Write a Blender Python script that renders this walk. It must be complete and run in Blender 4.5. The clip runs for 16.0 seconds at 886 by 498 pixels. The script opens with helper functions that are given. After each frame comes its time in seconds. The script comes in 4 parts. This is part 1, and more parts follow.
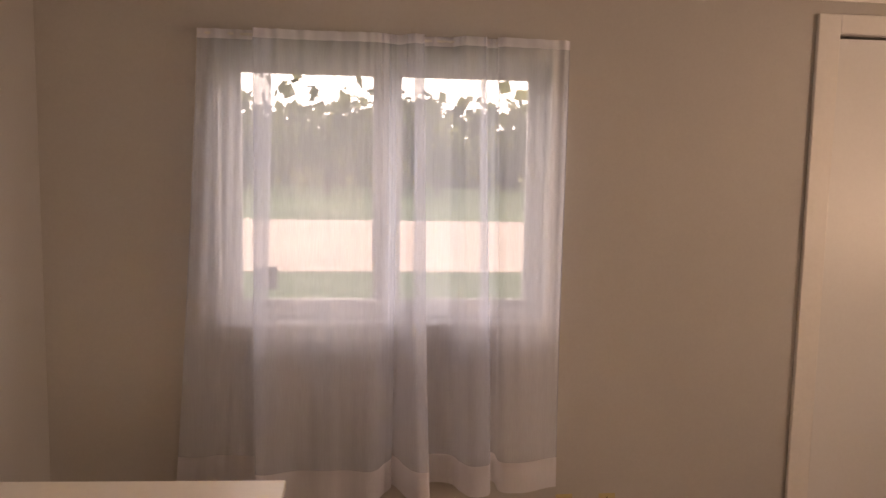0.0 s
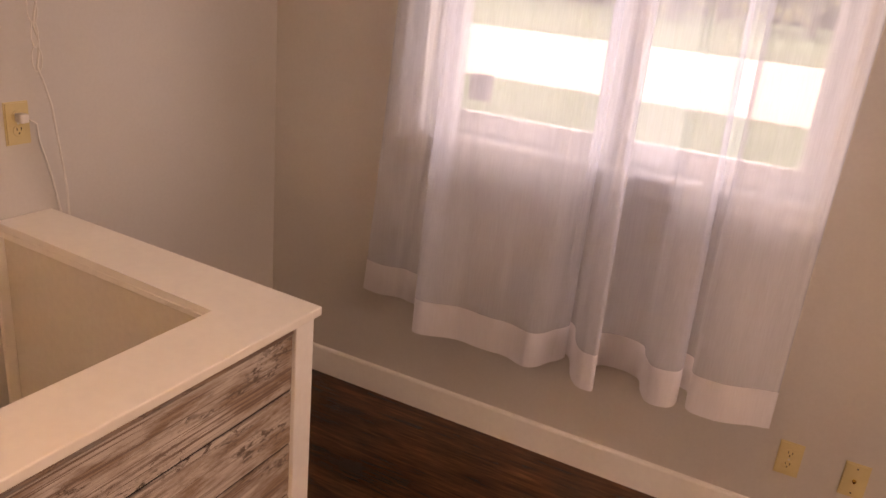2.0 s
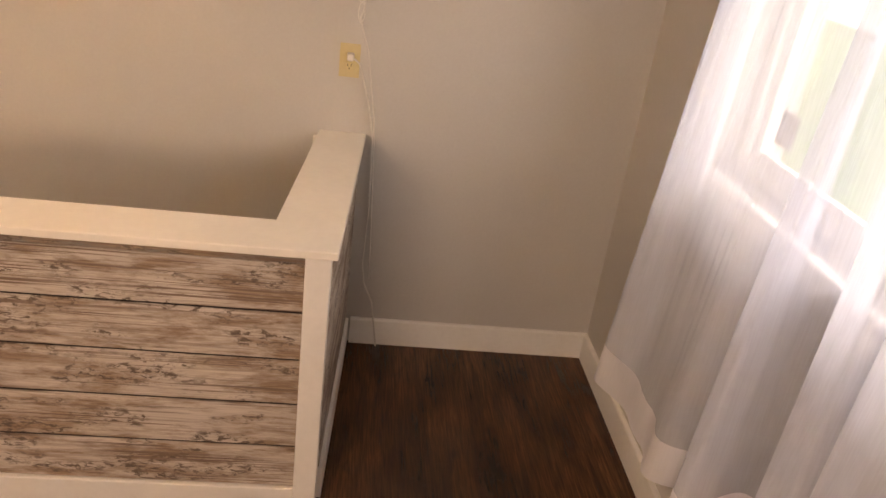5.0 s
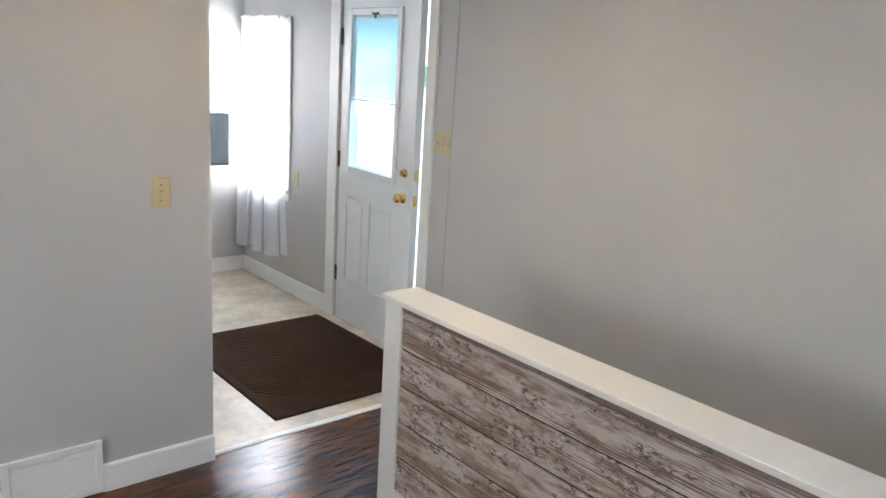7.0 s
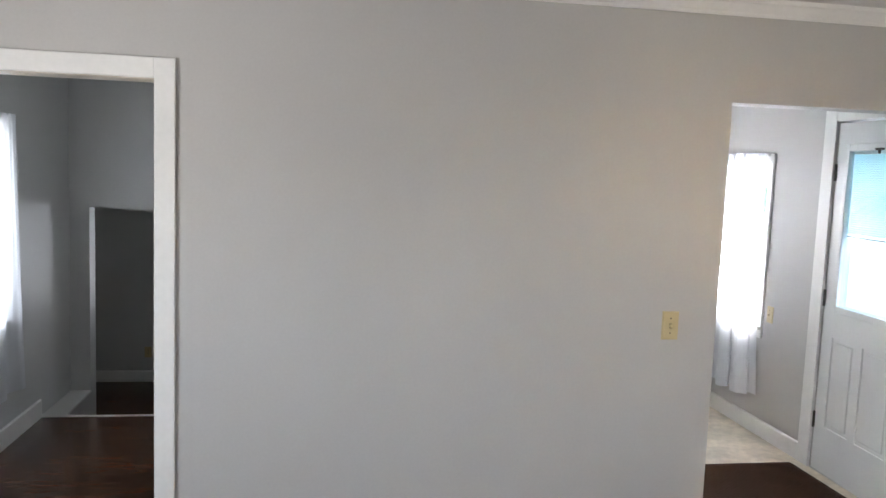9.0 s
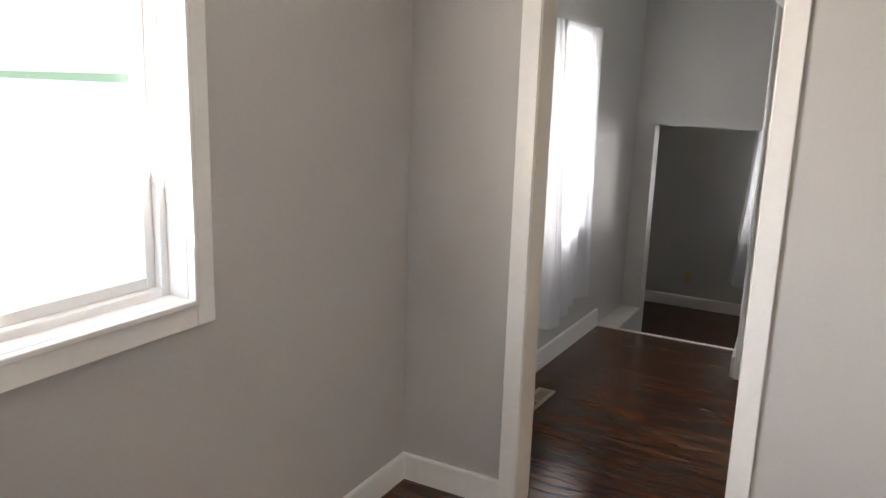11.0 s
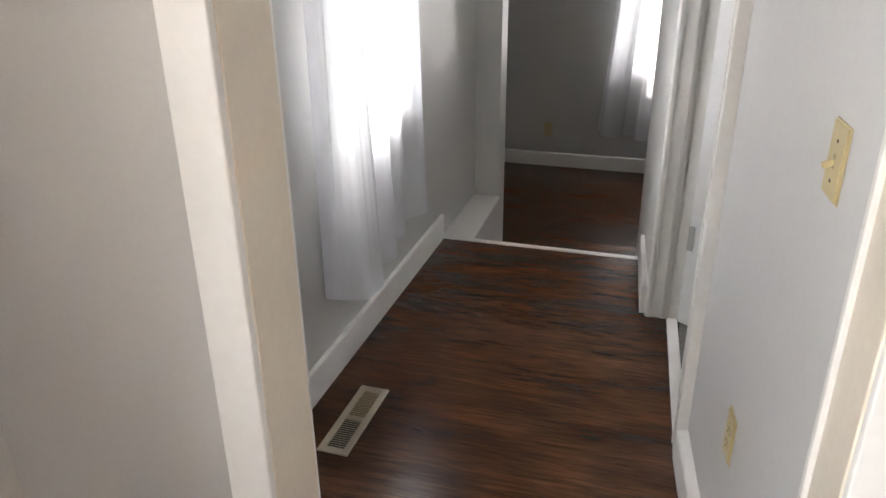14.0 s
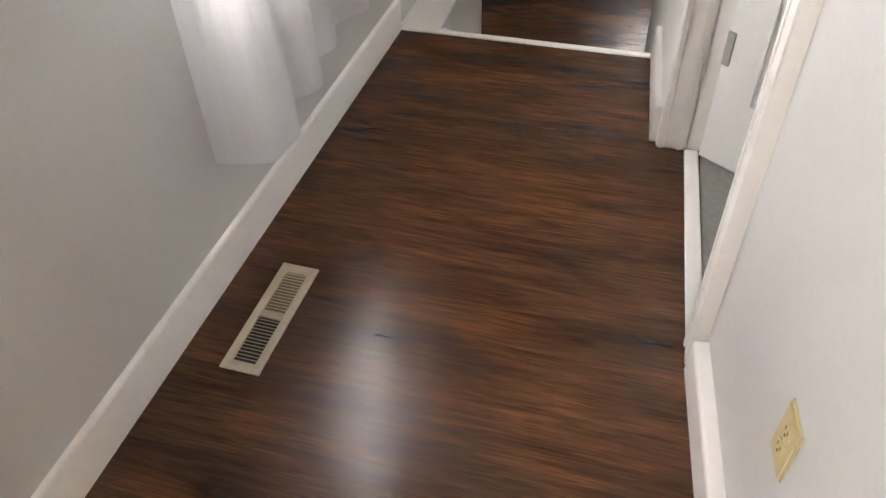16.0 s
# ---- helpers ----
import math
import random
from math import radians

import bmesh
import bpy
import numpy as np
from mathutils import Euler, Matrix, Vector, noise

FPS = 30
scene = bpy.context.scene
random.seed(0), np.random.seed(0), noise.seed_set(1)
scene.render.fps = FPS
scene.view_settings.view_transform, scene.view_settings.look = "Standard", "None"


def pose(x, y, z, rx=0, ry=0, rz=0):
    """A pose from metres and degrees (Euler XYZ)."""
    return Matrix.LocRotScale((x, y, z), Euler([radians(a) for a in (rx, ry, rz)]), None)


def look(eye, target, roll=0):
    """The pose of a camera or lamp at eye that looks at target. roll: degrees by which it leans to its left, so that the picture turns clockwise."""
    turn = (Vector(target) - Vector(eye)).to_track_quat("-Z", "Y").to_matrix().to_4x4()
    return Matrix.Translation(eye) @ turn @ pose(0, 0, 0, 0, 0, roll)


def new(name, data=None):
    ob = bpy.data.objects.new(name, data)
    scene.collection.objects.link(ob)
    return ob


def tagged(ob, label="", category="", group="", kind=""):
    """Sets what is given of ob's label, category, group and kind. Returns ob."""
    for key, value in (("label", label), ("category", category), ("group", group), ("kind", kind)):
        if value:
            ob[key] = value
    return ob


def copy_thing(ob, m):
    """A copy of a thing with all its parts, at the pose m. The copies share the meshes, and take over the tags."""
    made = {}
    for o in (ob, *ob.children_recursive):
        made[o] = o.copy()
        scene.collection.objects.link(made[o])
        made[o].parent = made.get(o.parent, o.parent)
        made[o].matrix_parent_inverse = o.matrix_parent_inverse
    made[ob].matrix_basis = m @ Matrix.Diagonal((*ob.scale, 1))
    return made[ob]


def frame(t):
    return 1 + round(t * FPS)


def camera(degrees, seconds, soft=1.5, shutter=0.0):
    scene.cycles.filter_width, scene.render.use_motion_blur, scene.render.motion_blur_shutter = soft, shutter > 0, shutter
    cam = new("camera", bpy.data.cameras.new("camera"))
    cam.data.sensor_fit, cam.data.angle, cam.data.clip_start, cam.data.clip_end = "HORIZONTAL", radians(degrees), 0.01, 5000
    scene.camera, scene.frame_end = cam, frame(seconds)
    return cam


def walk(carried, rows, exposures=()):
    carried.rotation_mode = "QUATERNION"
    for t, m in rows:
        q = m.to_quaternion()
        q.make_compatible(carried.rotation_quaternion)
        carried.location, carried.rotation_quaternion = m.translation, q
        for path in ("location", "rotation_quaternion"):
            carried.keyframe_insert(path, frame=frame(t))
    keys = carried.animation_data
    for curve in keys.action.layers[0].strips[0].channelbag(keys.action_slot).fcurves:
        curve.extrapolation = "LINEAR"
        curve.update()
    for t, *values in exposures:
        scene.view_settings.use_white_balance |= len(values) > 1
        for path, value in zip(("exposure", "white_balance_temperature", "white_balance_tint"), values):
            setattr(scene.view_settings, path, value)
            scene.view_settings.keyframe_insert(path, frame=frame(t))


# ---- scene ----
cam = camera(59.9, 16.0)
PATH = [
    (0, (0.099, 0.069, 1.702), (0.318, 2.046, 1.49), 1.1),
    (0.2, (0.172, 0.096, 1.682), (0.218, 2.078, 1.418), 2.0),
    (0.5, (0.297, 0.158, 1.703), (0.12, 2.113, 1.32), 3.8),
    (1, (0.467, 0.32, 1.68), (0.034, 2.194, 1.13), 5.2),
    (1.5, (0.595, 0.531, 1.644), (-0.033, 2.328, 1.03), 5.5),
    (2, (0.85, 0.733, 1.625), (0.021, 2.419, 0.938), 5.6),
    (2.5, (1.075, 0.925, 1.626), (0.07, 2.484, 0.878), 7.0),
    (3, (1.14, 1.229, 1.602), (-0.054, 2.62, 0.802), 7.8),
    (5.5, (1.648, 2.197, 1.721), (-0.163, 1.959, 0.907), 6.1),
    (6, (1.622, 2.273, 1.720), (-0.076, 1.516, 0.982), 3.9),
    (6.5, (1.683, 2.264, 1.762), (0.182, 1.0935, 1.149), 3.6),
    (7, (1.517, 2.121, 1.706), (0.247, 0.649, 1.238), 3.6),
    (7.5, (1.559, 2.154, 1.751), (0.45, 0.52, 1.432), 3.7),
    (8, (1.611, 2.139, 1.753), (0.778, 0.339, 1.493), 2.7),
    (8.5, (1.699, 2.164, 1.754), (1.148, 0.254, 1.539), 2.4),
    (9, (1.869, 2.124, 1.754), (1.551, 0.16, 1.551), 2.2),
    (9.5, (1.983, 2.132, 1.737), (1.933, 0.145, 1.511), 2.1),
    (10, (2.062, 2.129, 1.71), (2.36, 0.171, 1.431), 2.1),
    (10.2, (2.086, 2.091, 1.7), (2.553, 0.171, 1.391), 2.0),
    (12.3, (2.363, 1.131, 1.614), (3.484, -0.41, 1.006), 1.4),
    (12.5, (2.391, 0.988, 1.612), (3.471, -0.568, 0.971), 1.4),
    (13, (2.517, 0.666, 1.544), (3.478, -0.944, 0.849), 2.0),
    (13.5, (2.665, 0.375, 1.593), (3.342, -1.349, 0.839), 0.6),
    (14, (2.702, 0.068, 1.547), (3.219, -1.672, 0.706), -0.6),
    (14.5, (2.706, -0.196, 1.525), (3.151, -1.905, 0.586), -0.7),
    (15, (2.809, -0.444, 1.514), (3.154, -2.121, 0.48), 0.1),
    (15.5, (2.82, -0.605, 1.489), (3.144, -2.205, 0.335), 0.5),
    (16, (2.785, -0.708, 1.441), (3.197, -2.083, 0.049), -1.9),
]
# seconds, stops, kelvin, tint
LIGHT = [
    (0.0, 1.2, 12800, 39), (1.0, 1.55, 11900, 42), (2.0, 1.78, 13700, 48), (3.0, 1.88, 12400, 43),
    (5.5, 2.34, 13000, 28), (6.0, 2.55, 9600, 19), (6.5, 2.24, 6900, 10), (7.5, 1.97, 6250, 10),
    (9.0, 2.05, 6400, 11), (9.5, 2.1, 6400, 11), (10.0, 2.46, 6700, 12), (12.3, 2.0, 7400, 17), (12.6, 2.55, 7400, 17), (13.1, 2.8, 7300, 15),
    (13.5, 2.8, 7200, 14), (14.0, 2.75, 7200, 14), (14.5, 2.93, 7300, 14), (15.5, 3.25, 7800, 17), (16.0, 3.5, 7700, 16),
]
walk(cam, [(t, look(eye, target, roll)) for t, eye, target, roll in PATH], LIGHT)

# ---------------- world and light ----------------
world = bpy.data.worlds.new("world")
scene.world = world
world.use_nodes = True
wn = world.node_tree
sky = wn.nodes.new("ShaderNodeTexSky")
sky.sky_type = "NISHITA"
sky.sun_disc = False
sky.sun_elevation = radians(60)
sky.sun_rotation = radians(166)
wn.links.new(sky.outputs[0], wn.nodes["Background"].inputs[0])
wn.nodes["Background"].inputs[1].default_value = 0.12

sun = new("sun", bpy.data.lights.new("sun", "SUN"))
sun.data.energy, sun.data.angle, sun.data.color = 2.5, radians(0.6), (1.0, 0.95, 0.87)
sun.matrix_world = look((0, 0, 0), (-0.12, 0.48, -0.87))


def window_lamp(name, eye, target, w, h, power, colour=(1.0, 0.98, 0.95)):
    """Sky light in a window's opening."""
    lamp = new(name, bpy.data.lights.new(name, "AREA"))
    lamp.data.shape, lamp.data.size, lamp.data.size_y = "RECTANGLE", w, h
    lamp.data.energy, lamp.data.color = power, colour
    lamp.matrix_world = look(eye, target)
    return lamp


window_lamp("skylight_east_window", (3.90, 1.04, 1.53), (2.9, 1.04, 2.10), 1.24, 0.90, 14)
window_lamp("skylight_hall_window", (3.84, -2.40, 1.38), (2.8, -2.40, 1.33), 0.46, 1.0, 5.2, (0.95, 0.98, 1.0))
window_lamp("skylight_kitchen_window", (-1.365, -3.09, 1.35), (0, -3.09, 1.25), 0.58, 1.10, 36, (0.96, 0.98, 1.0))
# Fill lamp for the kitchen, in an added window out of view.
window_lamp("fill_kitchen_south", (-0.45, -3.645, 1.4), (-0.45, 0, 1.2), 0.9, 0.9, 20, (0.96, 0.98, 1.0))
window_lamp("skylight_lower_window", (2.65, -6.46, 0.72), (2.65, -4, 0.4), 0.70, 1.05, 4.5, (0.97, 0.98, 1.0))
bulb = new("ceiling_bulb", bpy.data.lights.new("ceiling_bulb", "POINT"))
bulb.data.energy, bulb.data.color, bulb.data.shadow_soft_size = 6.0, (1.0, 0.88, 0.75), 0.07
bulb.location = (0.22, 0.364, 2.315)

# ---------------- materials ----------------


def mat(name, colour, rough=0.6, metal=0.0, grain=0.0, grain_scale=60.0, bump=0.0, bump_scale=180.0, spec=0.5, blotch=0.0, blotch_scale=1.5):
    """A plain surface with grain and blotches in its colour and a fine relief."""
    m = bpy.data.materials.new(name)
    m.use_nodes = True
    t = m.node_tree
    b = t.nodes["Principled BSDF"]
    b.inputs["Roughness"].default_value = rough
    b.inputs["Metallic"].default_value = metal
    b.inputs["Specular IOR Level"].default_value = spec
    tc = t.nodes.new("ShaderNodeTexCoord")
    out = None
    for amount, scale in ((grain, grain_scale), (blotch, blotch_scale)):
        if amount <= 0:
            continue
        n = t.nodes.new("ShaderNodeTexNoise")
        n.inputs["Scale"].default_value, n.inputs["Detail"].default_value = scale, 5
        t.links.new(tc.outputs["Object"], n.inputs["Vector"])
        r = t.nodes.new("ShaderNodeMapRange")
        r.inputs[1].default_value, r.inputs[2].default_value = 0.3, 0.7
        r.inputs[3].default_value, r.inputs[4].default_value = 1 - amount, 1 + amount
        t.links.new(n.outputs[0], r.inputs[0])
        mul = t.nodes.new("ShaderNodeMix")
        mul.data_type, mul.blend_type = "RGBA", "MULTIPLY"
        mul.inputs[0].default_value = 1.0
        if out is None:
            mul.inputs[6].default_value = (*colour, 1)
        else:
            t.links.new(out, mul.inputs[6])
        t.links.new(r.outputs[0], mul.inputs[7])
        out = mul.outputs[2]
    if out is None:
        b.inputs["Base Color"].default_value = (*colour, 1)
    else:
        t.links.new(out, b.inputs["Base Color"])
    if bump > 0:
        n = t.nodes.new("ShaderNodeTexNoise")
        n.inputs["Scale"].default_value, n.inputs["Detail"].default_value = bump_scale, 3
        t.links.new(tc.outputs["Object"], n.inputs["Vector"])
        bp = t.nodes.new("ShaderNodeBump")
        bp.inputs["Strength"].default_value, bp.inputs["Distance"].default_value = bump, 0.002
        t.links.new(n.outputs[0], bp.inputs["Height"])
        t.links.new(bp.outputs[0], b.inputs["Normal"])
    return m


def plank_mat(name, ramp, rough=(0.205, 0.258)):
    """Dark walnut laminate: cloudy tone, distorted grain and dark knots that run on over the boards; each board slightly toned."""
    m = bpy.data.materials.new(name)
    m.use_nodes = True
    t = m.node_tree
    L = t.links.new
    b = t.nodes["Principled BSDF"]
    b.inputs["Specular IOR Level"].default_value = 0.42
    geo = t.nodes.new("ShaderNodeNewGeometry")
    info = t.nodes.new("ShaderNodeObjectInfo")

    def noise(scale, detail, distort, low, high, a, c, rough_=0.55):
        mp = t.nodes.new("ShaderNodeMapping")
        mp.inputs["Scale"].default_value = scale
        L(geo.outputs["Position"], mp.inputs[0])
        n = t.nodes.new("ShaderNodeTexNoise")
        n.inputs["Scale"].default_value, n.inputs["Detail"].default_value = 1.0, detail
        n.inputs["Distortion"].default_value, n.inputs["Roughness"].default_value = distort, rough_
        L(mp.outputs[0], n.inputs["Vector"])
        r = t.nodes.new("ShaderNodeMapRange")
        r.inputs[1].default_value, r.inputs[2].default_value, r.inputs[3].default_value, r.inputs[4].default_value = low, high, a, c
        L(n.outputs[0], r.inputs[0])
        return r.outputs[0]

    def mul(col, fac):
        x = t.nodes.new("ShaderNodeMix")
        x.data_type, x.blend_type = "RGBA", "MULTIPLY"
        x.inputs[0].default_value = 1
        L(col, x.inputs[6])
        L(fac, x.inputs[7])
        return x.outputs[2]

    cloud = noise((2.2, 7.5, 7), 2, 0.0, 0.22, 0.78, 0.0, 1.0)
    cr = t.nodes.new("ShaderNodeValToRGB")
    cr.color_ramp.elements[0].position, cr.color_ramp.elements[0].color = 0.12, (*ramp[0], 1)
    cr.color_ramp.elements[1].position, cr.color_ramp.elements[1].color = 0.92, (*ramp[2], 1)
    e = cr.color_ramp.elements.new(0.5)
    e.color = (*ramp[1], 1)
    L(cloud, cr.inputs[0])
    figure = noise((3.4, 48, 46), 5, 0.8, 0.30, 0.70, 0.55, 1.42, 0.6)
    pores = noise((9, 200, 190), 3, 0.3, 0.38, 0.62, 0.70, 1.22)
    knots = noise((4.2, 12, 12), 3, 0.5, 0.22, 0.41, 0.42, 1.0, 0.5)
    tone = t.nodes.new("ShaderNodeMapRange")
    tone.inputs[3].default_value, tone.inputs[4].default_value = 0.93, 1.07
    L(info.outputs["Random"], tone.inputs[0])
    col = mul(mul(mul(mul(cr.outputs[0], figure), pores), knots), tone.outputs[0])
    L(col, b.inputs["Base Color"])
    L(noise((1.5, 3, 3), 1, 0.0, 0.3, 0.7, rough[0], rough[1]), b.inputs["Roughness"])
    return m


def distressed_mat(name, pale_a=(0.64, 0.575, 0.53), pale_b=(0.49, 0.425, 0.385), worn=(0.41, 0.55)):
    """Whitewashed barn board: worn pale paint over brown wood, dark cracks along the grain."""
    m = bpy.data.materials.new(name)
    m.use_nodes = True
    t = m.node_tree
    L = t.links.new
    b = t.nodes["Principled BSDF"]
    b.inputs["Roughness"].default_value = 0.62
    tc = t.nodes.new("ShaderNodeTexCoord")
    info = t.nodes.new("ShaderNodeObjectInfo")
    shift = t.nodes.new("ShaderNodeVectorMath")
    shift.operation = "SCALE"
    shift.inputs[0].default_value = (31.0, 57.0, 23.0)
    L(info.outputs["Random"], shift.inputs["Scale"])
    add = t.nodes.new("ShaderNodeVectorMath")
    L(tc.outputs["Object"], add.inputs[0])
    L(shift.outputs[0], add.inputs[1])

    def layer(scale, detail, low, high, distort=0.0, rough=0.5):
        mp = t.nodes.new("ShaderNodeMapping")
        mp.inputs["Scale"].default_value = scale
        L(add.outputs[0], mp.inputs[0])
        n = t.nodes.new("ShaderNodeTexNoise")
        n.inputs["Scale"].default_value, n.inputs["Detail"].default_value = 1.0, detail
        n.inputs["Distortion"].default_value, n.inputs["Roughness"].default_value = distort, rough
        L(mp.outputs[0], n.inputs["Vector"])
        r = t.nodes.new("ShaderNodeMapRange")
        r.inputs[1].default_value, r.inputs[2].default_value = low, high
        L(n.outputs[0], r.inputs[0])
        return r.outputs[0]

    def mix(fac, a, c, kind="MIX"):
        x = t.nodes.new("ShaderNodeMix")
        x.data_type, x.blend_type = "RGBA", kind
        L(fac, x.inputs[0])
        if isinstance(a, tuple):
            x.inputs[6].default_value = (*a, 1)
        else:
            L(a, x.inputs[6])
        if isinstance(c, tuple):
            x.inputs[7].default_value = (*c, 1)
        else:
            L(c, x.inputs[7])
        return x.outputs[2]

    streak = layer((4.4, 4.4, 22), 12, worn[0], worn[1], 0.2, 0.70)
    grain = layer((6, 6, 300), 4, 0.36, 0.64, 0.2)
    lines = layer((1.6, 1.6, 250), 2, 0.50, 0.57, 0.4)
    rough_zone = layer((1.8, 1.8, 12), 3, 0.47, 0.60)
    chips = layer((34, 34, 84), 7, 0.50, 0.575, 0.5, 0.72)
    where = layer((4.6, 4.6, 16), 3, 0.49, 0.56)
    crack = layer((2.4, 2.4, 120), 5, 0.63, 0.68, 0.5)
    pale = mix(grain, pale_a, pale_b)
    brown = mix(grain, (0.225, 0.145, 0.10), (0.38, 0.275, 0.21))
    col = mix(streak, brown, pale)
    cw = t.nodes.new("ShaderNodeMath")
    cw.operation = "MULTIPLY"
    L(chips, cw.inputs[0])
    L(where, cw.inputs[1])
    col = mix(cw.outputs[0], col, (0.13, 0.095, 0.078))
    ck = t.nodes.new("ShaderNodeMath")
    ck.operation = "MULTIPLY"
    ck.inputs[1].default_value = 0.75
    L(crack, ck.inputs[0])
    col = mix(ck.outputs[0], col, (0.12, 0.085, 0.07))
    ln = t.nodes.new("ShaderNodeMath")
    ln.operation = "MULTIPLY"
    L(lines, ln.inputs[0])
    L(rough_zone, ln.inputs[1])
    col = mix(ln.outputs[0], col, (0.19, 0.125, 0.10))
    L(col, b.inputs["Base Color"])
    bp = t.nodes.new("ShaderNodeBump")
    bp.inputs["Strength"].default_value, bp.inputs["Distance"].default_value = 0.35, 0.001
    L(grain, bp.inputs["Height"])
    L(bp.outputs[0], b.inputs["Normal"])
    return m


def sheer_mat(name, cover, colour=(0.93, 0.93, 0.95)):
    """Sheer cloth: part see-through, part lit cloth that lets light pass."""
    m = bpy.data.materials.new(name)
    m.use_nodes = True
    t = m.node_tree
    L = t.links.new
    t.nodes.remove(t.nodes["Principled BSDF"])
    out = t.nodes["Material Output"]
    tr = t.nodes.new("ShaderNodeBsdfTransparent")
    df = t.nodes.new("ShaderNodeBsdfDiffuse")
    tl = t.nodes.new("ShaderNodeBsdfTranslucent")
    df.inputs[0].default_value = tl.inputs[0].default_value = (*colour, 1)
    cloth = t.nodes.new("ShaderNodeMixShader")
    cloth.inputs[0].default_value = 0.5
    L(df.outputs[0], cloth.inputs[1])
    L(tl.outputs[0], cloth.inputs[2])
    tc = t.nodes.new("ShaderNodeTexCoord")
    mp = t.nodes.new("ShaderNodeMapping")
    mp.inputs["Scale"].default_value = (260, 260, 9)
    L(tc.outputs["Object"], mp.inputs[0])
    n = t.nodes.new("ShaderNodeTexNoise")
    n.inputs["Scale"].default_value, n.inputs["Detail"].default_value = 1.0, 3
    L(mp.outputs[0], n.inputs["Vector"])
    r = t.nodes.new("ShaderNodeMapRange")
    r.inputs[3].default_value, r.inputs[4].default_value = cover - 0.05, min(1.0, cover + 0.05)
    L(n.outputs[0], r.inputs[0])
    mx = t.nodes.new("ShaderNodeMixShader")
    L(r.outputs[0], mx.inputs[0])
    L(tr.outputs[0], mx.inputs[1])
    L(cloth.outputs[0], mx.inputs[2])
    L(mx.outputs[0], out.inputs[0])
    return m


def glass_mat(name, tint=(1, 1, 1), rough=0.0):
    m = bpy.data.materials.new(name)
    m.use_nodes = True
    t = m.node_tree
    t.nodes.remove(t.nodes["Principled BSDF"])
    tr = t.nodes.new("ShaderNodeBsdfTransparent")
    tr.inputs[0].default_value = (*tint, 1)
    gl = t.nodes.new("ShaderNodeBsdfGlossy")
    gl.inputs["Roughness"].default_value = rough
    lw = t.nodes.new("ShaderNodeLayerWeight")
    pw = t.nodes.new("ShaderNodeMath")
    pw.operation = "POWER"
    pw.inputs[1].default_value = 5.0
    t.links.new(lw.outputs["Facing"], pw.inputs[0])
    fr = t.nodes.new("ShaderNodeMath")
    fr.operation = "MULTIPLY_ADD"
    fr.inputs[1].default_value, fr.inputs[2].default_value = 0.8, 0.03
    t.links.new(pw.outputs[0], fr.inputs[0])
    mx = t.nodes.new("ShaderNodeMixShader")
    t.links.new(fr.outputs[0], mx.inputs[0])
    t.links.new(tr.outputs[0], mx.inputs[1])
    t.links.new(gl.outputs[0], mx.inputs[2])
    t.links.new(mx.outputs[0], t.nodes["Material Output"].inputs[0])
    return m


def glow_mat(name, colour, strength):
    m = bpy.data.materials.new(name)
    m.use_nodes = True
    b = m.node_tree.nodes["Principled BSDF"]
    b.inputs["Base Color"].default_value = (*colour, 1)
    b.inputs["Emission Color"].default_value = (*colour, 1)
    b.inputs["Emission Strength"].default_value = strength
    return m


WALL = mat("grey_wall_paint", (0.50, 0.485, 0.47), 0.55, grain=0.02, grain_scale=90, bump=0.12, bump_scale=260, blotch=0.035, blotch_scale=1.3)
# Room grey made lighter here; missing hall light is put into the paint.
HALLWALL = mat("hall_lifted_grey_paint", (0.57, 0.565, 0.55), 0.34, grain=0.02, grain_scale=90, bump=0.10, bump_scale=260, blotch=0.03, blotch_scale=1.3)
CEIL = mat("white_ceiling_paint", (0.80, 0.79, 0.77), 0.8, grain=0.03, grain_scale=160, bump=0.3, bump_scale=120, blotch=0.02)
TRIM = mat("white_trim_paint", (0.80, 0.79, 0.77), 0.38, grain=0.02, grain_scale=50, bump=0.06, bump_scale=90, blotch=0.03, blotch_scale=3)
CAP = mat("cream_cap_paint", (0.82, 0.79, 0.74), 0.34, grain=0.02, grain_scale=40, bump=0.06, bump_scale=70, blotch=0.03, blotch_scale=4)
JAMB = mat("cream_jamb_paint", (0.72, 0.655, 0.56), 0.4, grain=0.03, bump=0.08, bump_scale=60, blotch=0.06, blotch_scale=3)
CREAM = mat("cream_well_paint", (0.66, 0.61, 0.53), 0.55, grain=0.03, bump=0.12, bump_scale=200, blotch=0.05)
DOORPAINT = mat("white_door_paint", (0.76, 0.77, 0.77), 0.36, grain=0.015, bump=0.05, bump_scale=120, blotch=0.02)
IVORY = mat("ivory_plastic", (0.56, 0.465, 0.26), 0.35, grain=0.02, blotch=0.03, blotch_scale=20)
# Darker ivory: the shade in the toggle slot, put in its colour.
IVORYSHADE = mat("shaded_ivory_plastic", (0.36, 0.30, 0.18), 0.5, grain=0.05)
DARKSLOT = mat("dark_slot", (0.03, 0.028, 0.025), 0.7)
BRASS = mat("polished_brass", (0.80, 0.58, 0.22), 0.18, metal=1.0, grain=0.03)
STEEL = mat("dull_steel", (0.60, 0.60, 0.60), 0.36, metal=1.0, grain=0.05)
HINGE = mat("grey_hinge_plate", (0.42, 0.42, 0.42), 0.4, metal=0.2, grain=0.05)
DARKMETAL = mat("dark_hinge_metal", (0.10, 0.09, 0.08), 0.45, metal=0.8, grain=0.05)
FLOORWOOD = plank_mat("dark_walnut_laminate", ((0.042, 0.0168, 0.0080), (0.080, 0.0305, 0.0130), (0.128, 0.0500, 0.0205)))
